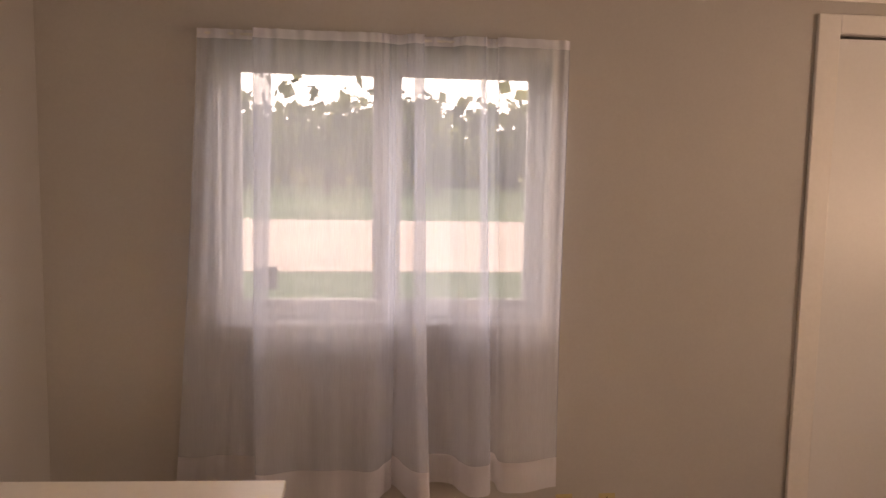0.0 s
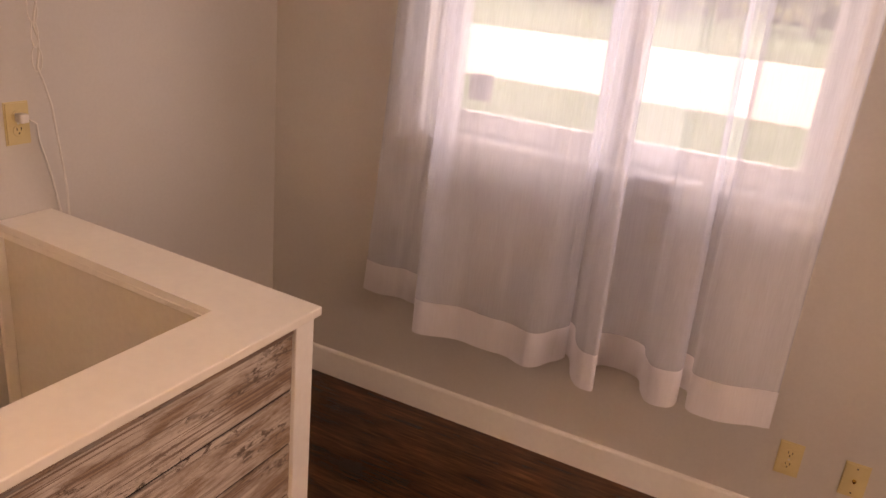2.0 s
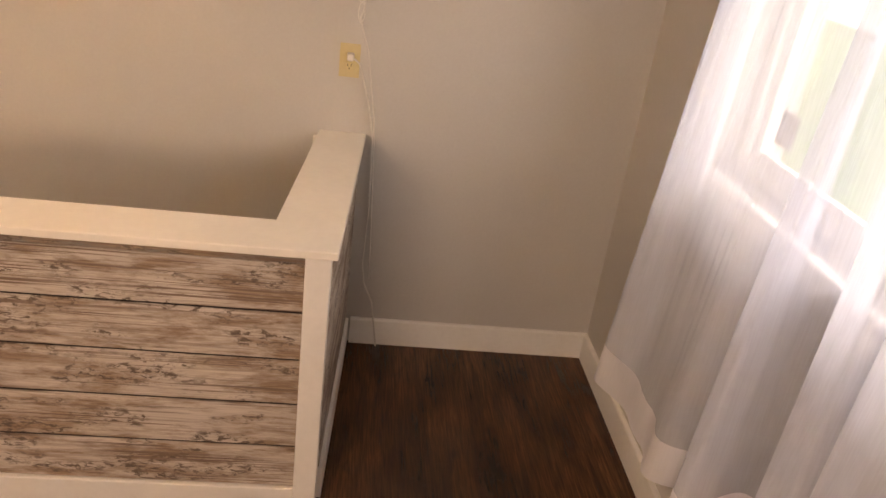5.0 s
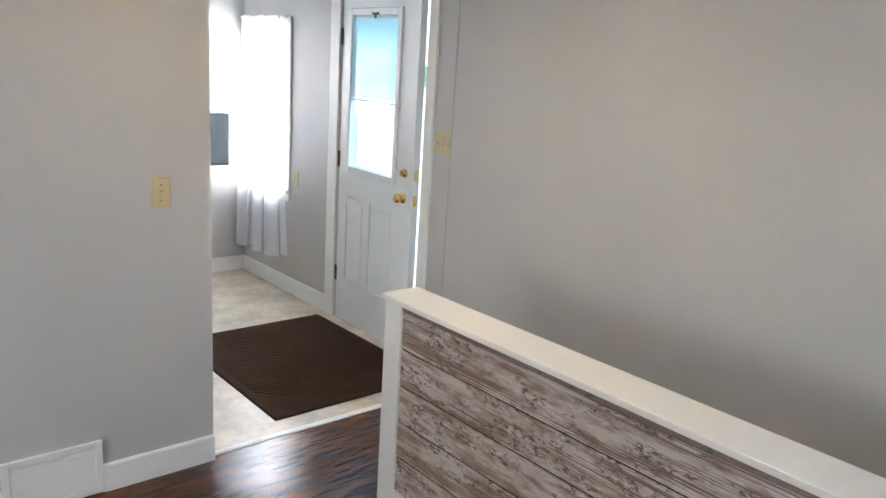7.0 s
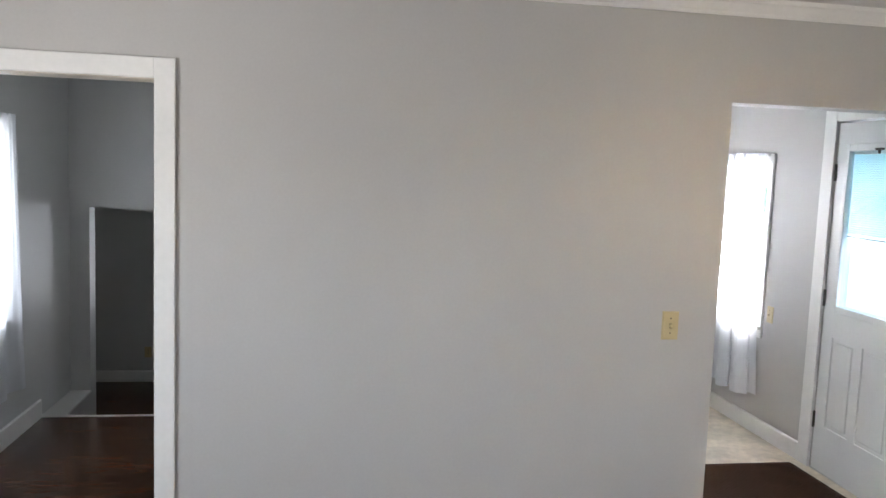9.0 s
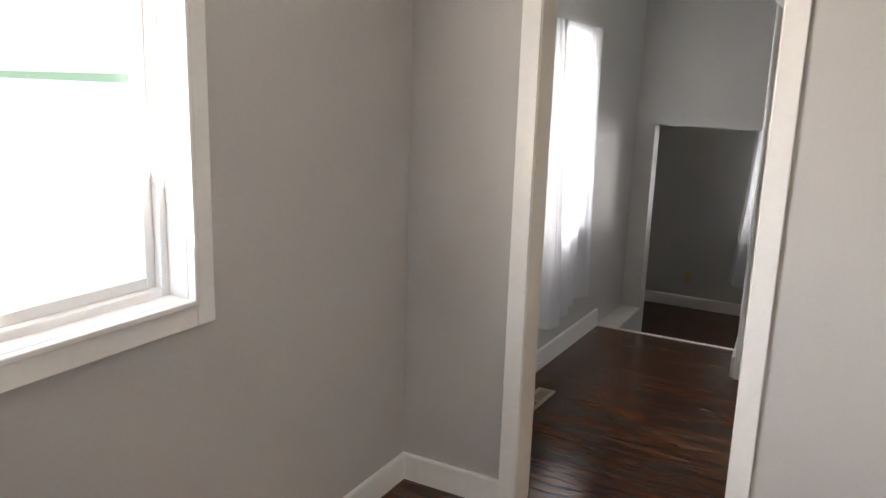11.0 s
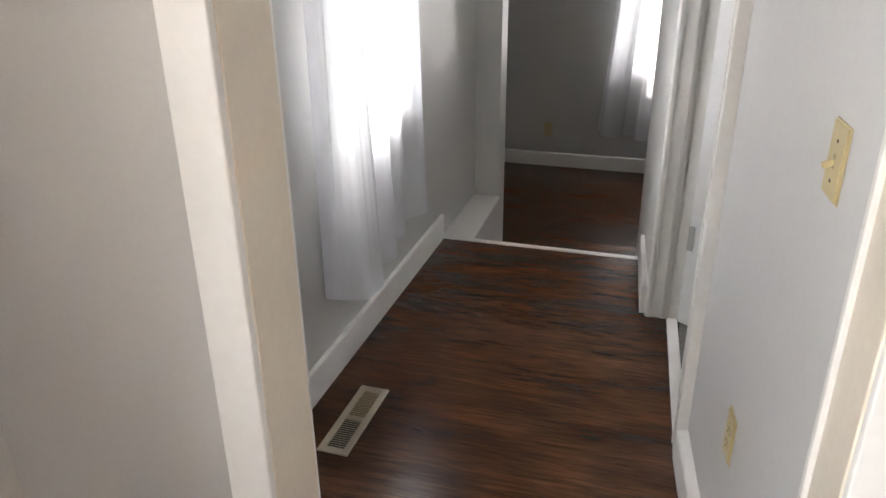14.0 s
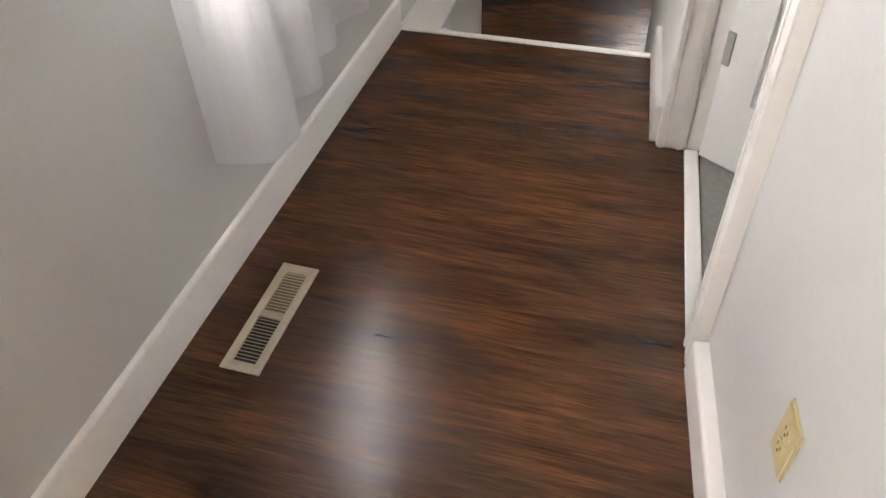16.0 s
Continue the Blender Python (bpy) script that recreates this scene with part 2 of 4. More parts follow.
BOARD = distressed_mat("whitewashed_barn_board")
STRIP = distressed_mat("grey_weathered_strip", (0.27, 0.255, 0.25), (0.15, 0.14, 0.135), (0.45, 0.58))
# White cloth tinted blue; the cool daylight sits in its colour.
SHEER = sheer_mat("daylight_tinted_sheer", 0.50, (0.80, 0.87, 1.0))
HEM = sheer_mat("white_sheer_hem", 0.84, (0.90, 0.91, 0.98))
VOILE = sheer_mat("white_voile_cloth", 0.90, (0.80, 0.81, 0.84))
# Aqua tint paints in the blue sky light behind the slats.
BLIND = sheer_mat("skylit_blind_slat", 0.90, (0.60, 0.78, 0.80))
GLASS = glass_mat("window_glass")
TINTGLASS = glass_mat("door_glass", (0.93, 0.99, 1.0))
VINYLWHITE = mat("white_vinyl_frame", (0.82, 0.82, 0.82), 0.32, grain=0.01, bump=0.03)
VINYLFLOOR = mat("beige_stone_vinyl", (0.56, 0.49, 0.39), 0.34, grain=0.12, grain_scale=22, bump=0.1, bump_scale=60, blotch=0.22, blotch_scale=5)
MAT = mat("dark_brown_mat_fibre", (0.045, 0.022, 0.013), 0.95, grain=0.35, grain_scale=220, bump=0.8, bump_scale=320, spec=0.15, blotch=0.15, blotch_scale=6)
TILE = mat("grey_bath_tile", (0.52, 0.52, 0.52), 0.35, grain=0.06, grain_scale=14, blotch=0.16, blotch_scale=6)
GROUT = mat("grey_grout", (0.24, 0.24, 0.23), 0.8, grain=0.1)
# Grey darkened: the wall box's backlit shade is put into this colour.
GREYBOX = mat("darkened_grey_paint", (0.075, 0.09, 0.105), 0.5, grain=0.03, blotch=0.03)
SUBFLOOR = mat("dark_seam", (0.012, 0.008, 0.006), 0.8, grain=0.1)
REGISTER = mat("tan_register_metal", (0.47, 0.40, 0.31), 0.42, metal=0.1, grain=0.04, blotch=0.05, blotch_scale=8)
CORD = mat("white_cord", (0.62, 0.60, 0.57), 0.5, grain=0.05)
GRASS = mat("lawn_grass", (0.028, 0.088, 0.036), 0.9, grain=0.35, grain_scale=9, bump=0.6, bump_scale=40, blotch=0.2, blotch_scale=0.15)
ROAD = mat("pale_gravel_road", (0.35, 0.35, 0.35), 0.9, grain=0.15, grain_scale=12, blotch=0.08, blotch_scale=0.3)
# Leaf green lightened so the colour itself carries the distant haze.
LEAF = mat("hazed_tree_leaves", (0.10, 0.15, 0.07), 0.7, grain=0.4, grain_scale=0.8)
BARK = mat("tree_bark", (0.11, 0.085, 0.06), 0.9, grain=0.3, grain_scale=3)
SHADE = glow_mat("lit_lamp_glass", (1.0, 0.78, 0.40), 1.2)
DECAL = mat("grey_sticker", (0.33, 0.30, 0.31), 0.7, grain=0.05)

# ---------------- building helpers ----------------


def bm_box(bm, lo, hi, m=None):
    """One box into bm, from corner lo to corner hi."""
    vs = []
    for z in (lo[2], hi[2]):
        for x, y in ((lo[0], lo[1]), (hi[0], lo[1]), (hi[0], hi[1]), (lo[0], hi[1])):
            v = Vector((x, y, z))
            vs.append(bm.verts.new(m @ v if m is not None else v))
    for f in ((3, 2, 1, 0), (4, 5, 6, 7), (0, 1, 5, 4), (1, 2, 6, 5), (2, 3, 7, 6), (3, 0, 4, 7)):
        bm.faces.new([vs[i] for i in f])


def bm_tube(bm, pts, r, sides=8):
    """A round tube along points."""
    rings = []
    pts = [Vector(p) for p in pts]
    for i, p in enumerate(pts):
        d = (pts[min(i + 1, len(pts) - 1)] - pts[max(i - 1, 0)]).normalized()
        side = d.cross(Vector((0.31, 0.87, 0.41))).normalized()
        up = d.cross(side)
        rings.append([bm.verts.new(p + r * (math.cos(a) * side + math.sin(a) * up)) for a in [2 * math.pi * k / sides for k in range(sides)]])
    for a, b in zip(rings, rings[1:]):
        for k in range(sides):
            bm.faces.new((a[k], a[(k + 1) % sides], b[(k + 1) % sides], b[k]))
    bm.faces.new(list(reversed(rings[0])))
    bm.faces.new(rings[-1])


def bm_lathe(bm, profile, m, sides=20):
    """Turns (radius, height) pairs about the z axis of m."""
    rings = []
    for r, h in profile:
        rings.append([bm.verts.new(m @ Vector((max(r, 0.0004) * math.cos(a), max(r, 0.0004) * math.sin(a), h))) for a in [2 * math.pi * k / sides for k in range(sides)]])
    for a, b in zip(rings, rings[1:]):
        for k in range(sides):
            bm.faces.new((a[k], a[(k + 1) % sides], b[(k + 1) % sides], b[k]))
    bm.faces.new(list(reversed(rings[0])))
    bm.faces.new(rings[-1])


def bevel(bm, width, seg=2):
    bmesh.ops.bevel(bm, geom=bm.edges[:], offset=width, segments=seg, affect="EDGES", profile=0.5)


def mesh_of(name, bm, material, smooth=False):
    bmesh.ops.recalc_face_normals(bm, faces=bm.faces[:])
    me = bpy.data.meshes.new(name)
    bm.to_mesh(me)
    bm.free()
    me.materials.append(material)
    if smooth:
        me.polygons.foreach_set("use_smooth", [True] * len(me.polygons))
    return me


def part(name, bm, material, parent=None, label="", smooth=False):
    ob = new(name, mesh_of(name, bm, material, smooth))
    if parent is not None:
        ob.parent = parent
    if label:
        tagged(ob, label)
    return ob


def boxpart(name, lo, hi, material, parent=None, label="", edge=0.0, m=None):
    bm = bmesh.new()
    bm_box(bm, lo, hi, m)
    if edge > 0:
        bevel(bm, edge)
    return part(name, bm, material, parent, label)


def thing(name, label, category, group="", kind="", m=None):
    ob = new(name)
    ob.empty_display_size = 0.1
    tagged(ob, label, category, group, kind)
    if m is not None:
        ob.matrix_world = m
    return ob


def along(p0, p1):
    """The pose whose x axis runs from p0 to p1 in plan."""
    d = Vector((p1[0] - p0[0], p1[1] - p0[1], 0))
    return Matrix.Translation((p0[0], p0[1], 0)) @ Matrix.Rotation(math.atan2(d.y, d.x), 4, "Z"), d.length


def wall(name, p0, p1, thick, z0, z1, holes=(), material=None, label="", lining=None):
    """A wall from p0 to p1; its body lies on the left of that way. Holes: (s0, s1, z0, z1) along it."""
    m, length = along(p0, p1)
    bm = bmesh.new()
    s = 0.0
    for a, b, lo, hi in sorted(holes):
        if a > s:
            bm_box(bm, (s, 0, z0), (a, thick, z1), m)
        if lo > z0:
            bm_box(bm, (a, 0, z0), (b, thick, lo), m)
        if hi < z1:
            bm_box(bm, (a, 0, hi), (b, thick, z1), m)
        s = b
    if s < length:
        bm_box(bm, (s, 0, z0), (length, thick, z1), m)
    return tagged(part(name, bm, material or WALL), label or "smooth grey painted plaster wall", "wall", "", "structure")


def skirting(name, p0, p1, h=0.115, t=0.016, z=0.0, material=None, label=""):
    """A baseboard with a softened top edge, on the left of the way from p0 to p1."""
    m, length = along(p0, p1)
    bm = bmesh.new()
    prof = ((0, 0), (t, 0), (t, h - 0.008), (t - 0.003, h - 0.002), (t - 0.008, h), (0, h))
    ends = [[bm.verts.new(m @ Vector((s, q[0], z + q[1]))) for q in prof] for s in (0, length)]
    n = len(prof)
    for k in range(n):
        bm.faces.new((ends[0][k], ends[0][(k + 1) % n], ends[1][(k + 1) % n], ends[1][k]))
    bm.faces.new(ends[0])
    bm.faces.new(list(reversed(ends[1])))
    return tagged(part(name, bm, material or TRIM), label or "white painted wooden baseboard", "baseboard", "", "structure")

# ---------------- large structure ----------------
XW, XK, XE, YN, YS, YB, TOP = -1.077, -1.19, 3.737, 3.074, -0.745, -0.868, 2.46
YK = -3.464            # back wall of the kitchen
LOW = -0.61           # floor of the lower room
YH, YP, YL = -3.26, -3.88, -6.30   # top step, lower opening, far wall of the lower room

wall("wall_north", (XE + 0.2, YN), (XW - 0.2, YN), -0.2, -0.7, TOP, [(XE + 0.2 - 0.845, XE + 0.2 + 0.425, 1.095, 2.12), (XE + 0.2 - 2.83, XE + 0.2 - 2.03, 0.0, 2.265)])
wall("wall_west", (XW, -0.868), (XW, YN), 0.2, -1.9, TOP)
wall("wall_entry", (XK, YK - 0.2), (XK, -0.868), 0.12, -0.7, TOP, [(0.253, 0.889, 0.755, 1.904), (-2.093 - YK + 0.2, -1.231 - YK + 0.2, 0.0, 2.135)],
     label="pale grey painted entry wall with door and window")
wall("wall_south", (0.268, YB), (2.436, YB), YS - YB, 0, TOP)
wall("wall_south_header", (XW, YB), (0.268, YB), YS - YB, 2.065, TOP, label="grey painted header over the kitchen opening")
wall("wall_south_east", (3.232, YB), (XE, YB), YS - YB, 0, TOP)
wall("wall_south_door_header", (2.436, YB), (3.232, YB), YS - YB, 2.052, TOP, label="grey painted wall above the hall doorway")
wall("wall_east", (XE, YN), (XE, YB), 0.2, -0.7, TOP, [(YN - 1.70, YN - 0.385, 1.048, 2.00)])
HE0, HE1 = (3.754, YB), (3.686, YP)
wall("wall_hall_east", HE0, HE1, 0.2, -0.7, TOP, [(1.26, 1.80, 0.80, 1.92)], HALLWALL, "satin grey painted hall wall with a window")
wall("wall_hall_west", (2.542, -1.95), (2.425, YB), 0.11, 0, TOP, [], mat("hall_light_paint", (0.60, 0.60, 0.60), 0.45, grain=0.02, bump=0.08, blotch=0.02), "light grey painted hall wall with switch")
wall("wall_bath_header", (2.605, -2.735), (2.542, -1.95), 0.11, 2.04, TOP, [], HALLWALL)
wall("wall_hall_corner", (2.775, YP), (2.695, -2.735), 0.22, -0.7, TOP, [], TRIM, "white painted boarded corner beside the top step")
wall("wall_stair_header", (2.4, YP), (3.90, YP), -0.14, 1.385, TOP, [], HALLWALL, "grey painted header above the lower room opening")
wall("wall_stair_pier", (3.548, YP), (3.90, YP), -0.14, -0.7, 1.385, [], HALLWALL, "grey painted pier beside the lower room opening")
wall("wall_lower_far", (1.6, YL), (5.2, YL), -0.2, -0.7, 1.85, [(0.70, 1.42, 0.25, 1.32)], HALLWALL, "grey painted far wall of the lower room")
wall("wall_lower_east", (5.2, YL), (5.2, YP - 0.14), -0.2, -0.7, 1.85, [], HALLWALL)
wall("wall_lower_west", (1.6, YP - 0.14), (1.6, YL), -0.2, -0.7, 1.85, [], HALLWALL)
wall("wall_lower_north_east", (3.9, YP), (5.2, YP), -0.14, -0.7, 1.85, [], HALLWALL)
wall("wall_lower_north_west", (1.6, YP), (2.765, YP), -0.14, -0.7, 1.85, [], HALLWALL)
wall("wall_kitchen_south", (XK, YK), (1.0, YK), -0.2, -0.7, TOP, [(0.405, 1.245, 0.95, 1.90)], WALL, "pale grey kitchen wall with an added window out of view")
wall("wall_kitchen_east", (1.0, YK), (1.0, YB), -0.12, 0, TOP)
wall("wall_bath_south", (1.12, -3.3), (2.72, -3.3), -0.12, 0, TOP)

boxpart("ceiling", (XW - 0.2, YB, TOP), (XE + 0.2, YN + 0.2, TOP + 0.15), CEIL)
boxpart("ceiling_south", (XK - 0.2, YP - 0.02, TOP), (3.95, YB, TOP + 0.15), CEIL)
boxpart("ceiling_lower", (1.4, YL - 0.2, 1.85), (5.4, YP - 0.14, 2.0), CEIL)
for n in ("ceiling", "ceiling_south", "ceiling_lower"):
    tagged(bpy.data.objects[n], "white painted ceiling", "ceiling", "", "structure")

# crown moulding along the south wall and the other walls
def crown(name, p0, p1):
    m, length = along(p0, p1)
    bm = bmesh.new()
    prof = ((0, -0.062), (0.010, -0.062), (0.014, -0.050), (0.020, -0.046), (0.036, -0.020), (0.044, -0.016), (0.048, 0), (0, 0))
    ends = [[bm.verts.new(m @ Vector((s, q[0], TOP + q[1]))) for q in prof] for s in (0, length)]
    for k in range(8):
        bm.faces.new((ends[0][k], ends[0][(k + 1) % 8], ends[1][(k + 1) % 8], ends[1][k]))
    bm.faces.new(ends[0])
    bm.faces.new(list(reversed(ends[1])))
    return tagged(part(name, bm, TRIM), "white stepped crown moulding under the ceiling", "crown moulding", "", "structure")


crown("trim_crown_south", (XW, YS), (XE, YS))
crown("trim_crown_north", (XE, YN), (XW, YN))
crown("trim_crown_east", (XE, YS), (XE, YN))
crown("trim_crown_west", (XW, YN), (XW, YS))

# floors: solid bases under the boards
bm = bmesh.new()
bm_box(bm, (XW, 1.96, -0.2), (XE, YN, -0.012))
bm_box(bm, (-0.17, YB + 0.08, -0.2), (XE, 1.96, -0.012))
bm_box(bm, (XW, YB + 0.08, -0.2), (-0.17, -0.06, -0.012))
floor_room = tagged(part("floor", bm, SUBFLOOR), "dark walnut laminate floor with wavy grain", "floor", "", "structure")
bm = bmesh.new()
bm_box(bm, (2.3, YH, -0.2), (3.78, YB + 0.08, -0.012))
floor_hall = tagged(part("floor_hall", bm, SUBFLOOR), "dark walnut laminate hall floor with glossy sheen", "floor", "", "structure")
bm = bmesh.new()
bm_box(bm, (1.6, YL, LOW - 0.2), (5.2, YH + 0.05, LOW - 0.012))
floor_lower = tagged(part("floor_lower", bm, SUBFLOOR), "dark laminate floor of the lower room", "floor", "", "structure")
floor_kitchen = tagged(boxpart("floor_kitchen", (XK - 0.2, YK, -0.2), (1.0, -0.790, 0.001), VINYLFLOOR), "beige mottled stone-look vinyl kitchen floor", "floor", "", "structure")
tagged(boxpart("trim_threshold", (XW, -0.800, -0.01), (0.268, -0.765, 0.006), TRIM, edge=0.004), "pale floor transition strip at the kitchen", "threshold", "", "structure")
floor_bath = tagged(boxpart("floor_bath", (1.12, -3.3, -0.2), (2.57, YB, -0.004), GROUT), "grey stone tile bathroom floor", "floor", "", "structure")
mt, lt = along((2.610, -2.728), (2.570, -1.97))
tagged(boxpart("trim_bath_threshold", (0, 0, -0.01), (lt, 0.042, 0.007), TRIM, edge=0.004, m=mt), "white marble-look bathroom threshold", "threshold", "", "structure")
tagged(boxpart("trim_step_nosing", (2.752, YH - 0.022, -0.03), (3.682, YH + 0.008, 0.006), TRIM, edge=0.004), "white painted nosing on the top step", "step nosing", "", "structure")

# baseboards
skirting("baseboard_north", (1.93, YN), (XW, YN))
skirting("baseboard_west", (XW, YN), (XW, 2.093))
skirting("baseboard_south", (0.720 + 0.35, YS), (2.370, YS))
skirting("baseboard_south_corner", (0.268, YS), (0.720, YS))
skirting("baseboard_south_east", (3.287, YS), (XE, YS))
skirting("baseboard_east", (XE, YS), (XE, YN))
skirting("baseboard_hall_east", (3.700, YH), HE0, 0.125)
skirting("baseboard_hall_west", (2.425, YB), (2.535, -1.885), 0.105, 0.034)
skirting("baseboard_hall_corner", (2.697, -2.755), (2.732, YH), 0.125, 0.02)
skirting("baseboard_kitchen_south", (XK, YK), (1.0, YK))
skirting("baseboard_entry_south", (XK, -2.211), (XK, YK))
skirting("baseboard_entry_north", (XK, -0.868), (XK, -1.146))
skirting("baseboard_lower_far", (1.6, YL), (5.2, YL), 0.12, 0.016, LOW)
skirting("baseboard_lower_east", (5.2, YL), (5.2, YP), 0.12, 0.016, LOW)
# Raised grey strip drawn in for the thin shadow crack at the joint.
tagged(boxpart("trim_seam_shadow", (XK + 0.002, -0.876, 0.0), (XW + 0.004, -0.869, 2.065), HINGE, edge=0.001), "narrow grey strip drawn as a shadow line beside the entry wall", "corner trim", "", "structure")


def casing(name, p0, p1, z1, w=0.07, t=0.018, label="white painted door casing", z0=0.0, lintel=True):
    """Flat casing round an opening from p0 to p1 on a wall face; it stands out to the right of the way."""
    m, length = along(p0, p1)
    top = thing(name, label, "door casing", "", "structure")
    e = 0.003
    boxpart("side_casing", (-w, -t, z0), (0, 0, z1 + (w if lintel else 0)), TRIM, top, edge=e, m=m)
    boxpart("side_casing", (length, -t, z0), (length + w, 0, z1 + (w if lintel else 0)), TRIM, top, edge=e, m=m)
    if lintel:
        boxpart("head_casing", (0, -t, z1), (length, 0, z1 + w), TRIM, top, edge=e, m=m)
    return top


# hall doorway: casings on both faces and the painted jamb with its stop
casing("trim_hall_doorway", (3.216, YS + 0.0), (2.450, YS + 0.0), 2.037, 0.071, label="white painted casing round the hall doorway")
jamb = thing("trim_hall_jamb", "cream white painted jamb of the hall doorway", "door jamb", "", "structure")
boxpart("jamb_side", (3.2135, YB - 0.004, 0), (3.232, YS + 0.003, 2.052), JAMB, jamb, edge=0.002)
boxpart("jamb_side", (2.436, YB - 0.004, 0), (2.4535, YS + 0.003, 2.052), JAMB, jamb, edge=0.002)
boxpart("jamb_head", (2.4535, YB - 0.004, 2.0335), (3.2135, YS + 0.003, 2.052), JAMB, jamb, edge=0.002)
casing("trim_hall_doorway_back", (2.462, YB), (3.217, YB), 2.037, 0.06, label="white painted casing on the hall side")

# bathroom doorway in the hall
bt = thing("trim_bath_doorway", "white moulded casing round the bathroom doorway", "door casing", "", "structure")
boxpart("side_casing", (2.515, -1.968, 0.0), (2.570, -1.895, 2.09), TRIM, bt, edge=0.004)
boxpart("casing_bead", (2.570, -1.965, 0.0), (2.574, -1.948, 2.09), TRIM, bt, edge=0.002)
boxpart("far_jamb", (2.40, -2.775, 0), (2.605, -2.735, 2.09), TRIM, bt, edge=0.003)
boxpart("far_casing", (2.610, -2.775, 0), (2.694, -2.727, 2.09), TRIM, bt, edge=0.004)
boxpart("casing_bead", (2.622, -2.729, 0), (2.634, -2.724, 2.09), TRIM, bt, edge=0.002)
boxpart("casing_bead", (2.672, -2.729, 0), (2.690, -2.723, 2.09), TRIM, bt, edge=0.003)
boxpart("door_stop", (2.520, -2.737, 0), (2.534, -2.722, 2.04), TRIM, bt, edge=0.002)
boxpart("head_casing", (2.50, -2.735, 2.04), (2.62, -1.90, 2.11), TRIM, bt, edge=0.004)

# entry door frame
ef = thing("trim_entry_doorway", "white painted frame round the entry door", "door casing", "", "structure")
boxpart("side_casing", (XK, -2.211, 0), (XK + 0.02, -2.103, 2.212), TRIM, ef, edge=0.004)
boxpart("side_casing", (XK, -1.221, 0), (XK + 0.02, -1.149, 2.212), TRIM, ef, edge=0.004)
boxpart("head_casing", (XK, -2.103, 2.135), (XK + 0.02, -1.221, 2.212), TRIM, ef, edge=0.004)
boxpart("jamb_side", (XK - 0.12, -2.113, 0), (XK, -2.093, 2.135), TRIM, ef)
boxpart("jamb_side", (XK - 0.12, -1.231, 0), (XK, -1.214, 2.135), TRIM, ef)
boxpart("sill", (XK - 0.14, -2.093, -0.02), (XK + 0.01, -1.231, 0.012), STEEL, ef, "dark metal door sill", 0.003)

# stairs down to the lower room
for k in range(2):
    y0 = YH - 0.02 - 0.29 * k
    st = tagged(boxpart("stair_step", (2.77, y0 - 0.29, LOW - 0.1), (3.55, y0, -0.203 * (k + 1)), FLOORWOOD, edge=0.004), "dark laminate step down to the lower room", "step", "steps down to the lower room", "structure")
bm = bmesh.new()
bm_box(bm, (3.548, YP, LOW), (3.73, YH - 0.015, -0.012))
tagged(part("trim_stair_ledge_body", bm, HALLWALL), "grey painted side of the stair ledge", "ledge", "", "structure")
tagged(boxpart("trim_stair_ledge", (3.541, YP, -0.012), (3.715, YH - 0.022, 0.004), TRIM, edge=0.003), "white painted ledge beside the steps", "ledge", "", "structure")
bm = bmesh.new()
sk = [(YH - 0.03, -0.03), (YH - 0.10, -0.03), (YH - 0.60, -0.38), (YH - 0.60, LOW), (YH - 0.03, LOW)]
a = [bm.verts.new((3.531, y, z)) for y, z in sk]
b = [bm.verts.new((3.548, y, z)) for y, z in sk]
bm.faces.new(a), bm.faces.new(list(reversed(b)))
for k in range(5):
    bm.faces.new((a[k], b[k], b[(k + 1) % 5], a[(k + 1) % 5]))
tagged(part("trim_stair_skirt", bm, TRIM), "white sloping skirt board beside the steps", "skirt board", "", "structure")

# basement stairwell behind the half wall
well = thing("basement_stairs", "cream painted stairwell going down behind the half wall", "stairwell", "", "structure")
for k in range(8):
    boxpart("stair_step", (XW + 0.02, -0.06 + 0.235 * k, -1.9), (-0.26, -0.06 + 0.235 * (k + 1), -0.2 * (k + 1)), CREAM, well, edge=0.004)
boxpart("well_wall", (-0.255, -0.06, -1.9), (-0.170, 1.96, -0.02), CREAM, well)
boxpart("well_wall", (XW, 1.90, -1.9), (-0.255, 1.98, -0.02), CREAM, well)
boxpart("well_top_riser", (XW, -0.085, -1.9), (-0.255, -0.06, -0.02), CREAM, well)


# ---------------- half wall round the stairwell ----------------
HX, HY0, HY1, HZ = -0.104, -0.048, 2.026, 0.855
half = thing("half_wall", "half wall of whitewashed barn boards with white cap and posts", "half wall", "", "structure")
boxpart("core", (-0.236, HY0 + 0.01, 0), (HX - 0.012, HY1 - 0.012, HZ), CREAM, half, "cream painted inner face")
ms, ml = along((HX, HY1), (XW + 0.001, HY1 + 0.049))
boxpart("core_return", (0.134, 0.012, 0), (ml, 0.137, HZ), CREAM, half, "cream painted inner face", m=ms)
bm = bmesh.new()
o = [(-0.085, -0.063), (-0.085, 2.044), (XW + 0.001, 2.093), (XW + 0.001, 1.926), (-0.252, 1.877), (-0.252, -0.063)]
lo = [bm.verts.new((x, y, HZ)) for x, y in o]
hi = [bm.verts.new((x, y, HZ + 0.022)) for x, y in o]
bm.faces.new(hi), bm.faces.new(list(reversed(lo)))
for k in range(6):
    bm.faces.new((lo[k], lo[(k + 1) % 6], hi[(k + 1) % 6], hi[k]))
bevel(bm, 0.003)
part("cap", bm, CAP, half, "wide cream white painted cap board")
boxpart("post", (-0.19, 1.964, 0), (HX + 0.010, HY1 + 0.002, HZ), TRIM, half, "white painted corner post", 0.003)
boxpart("post", (-0.245, HY0 - 0.002, 0), (HX + 0.010, 0.046, HZ), TRIM, half, "white painted end post", 0.003)
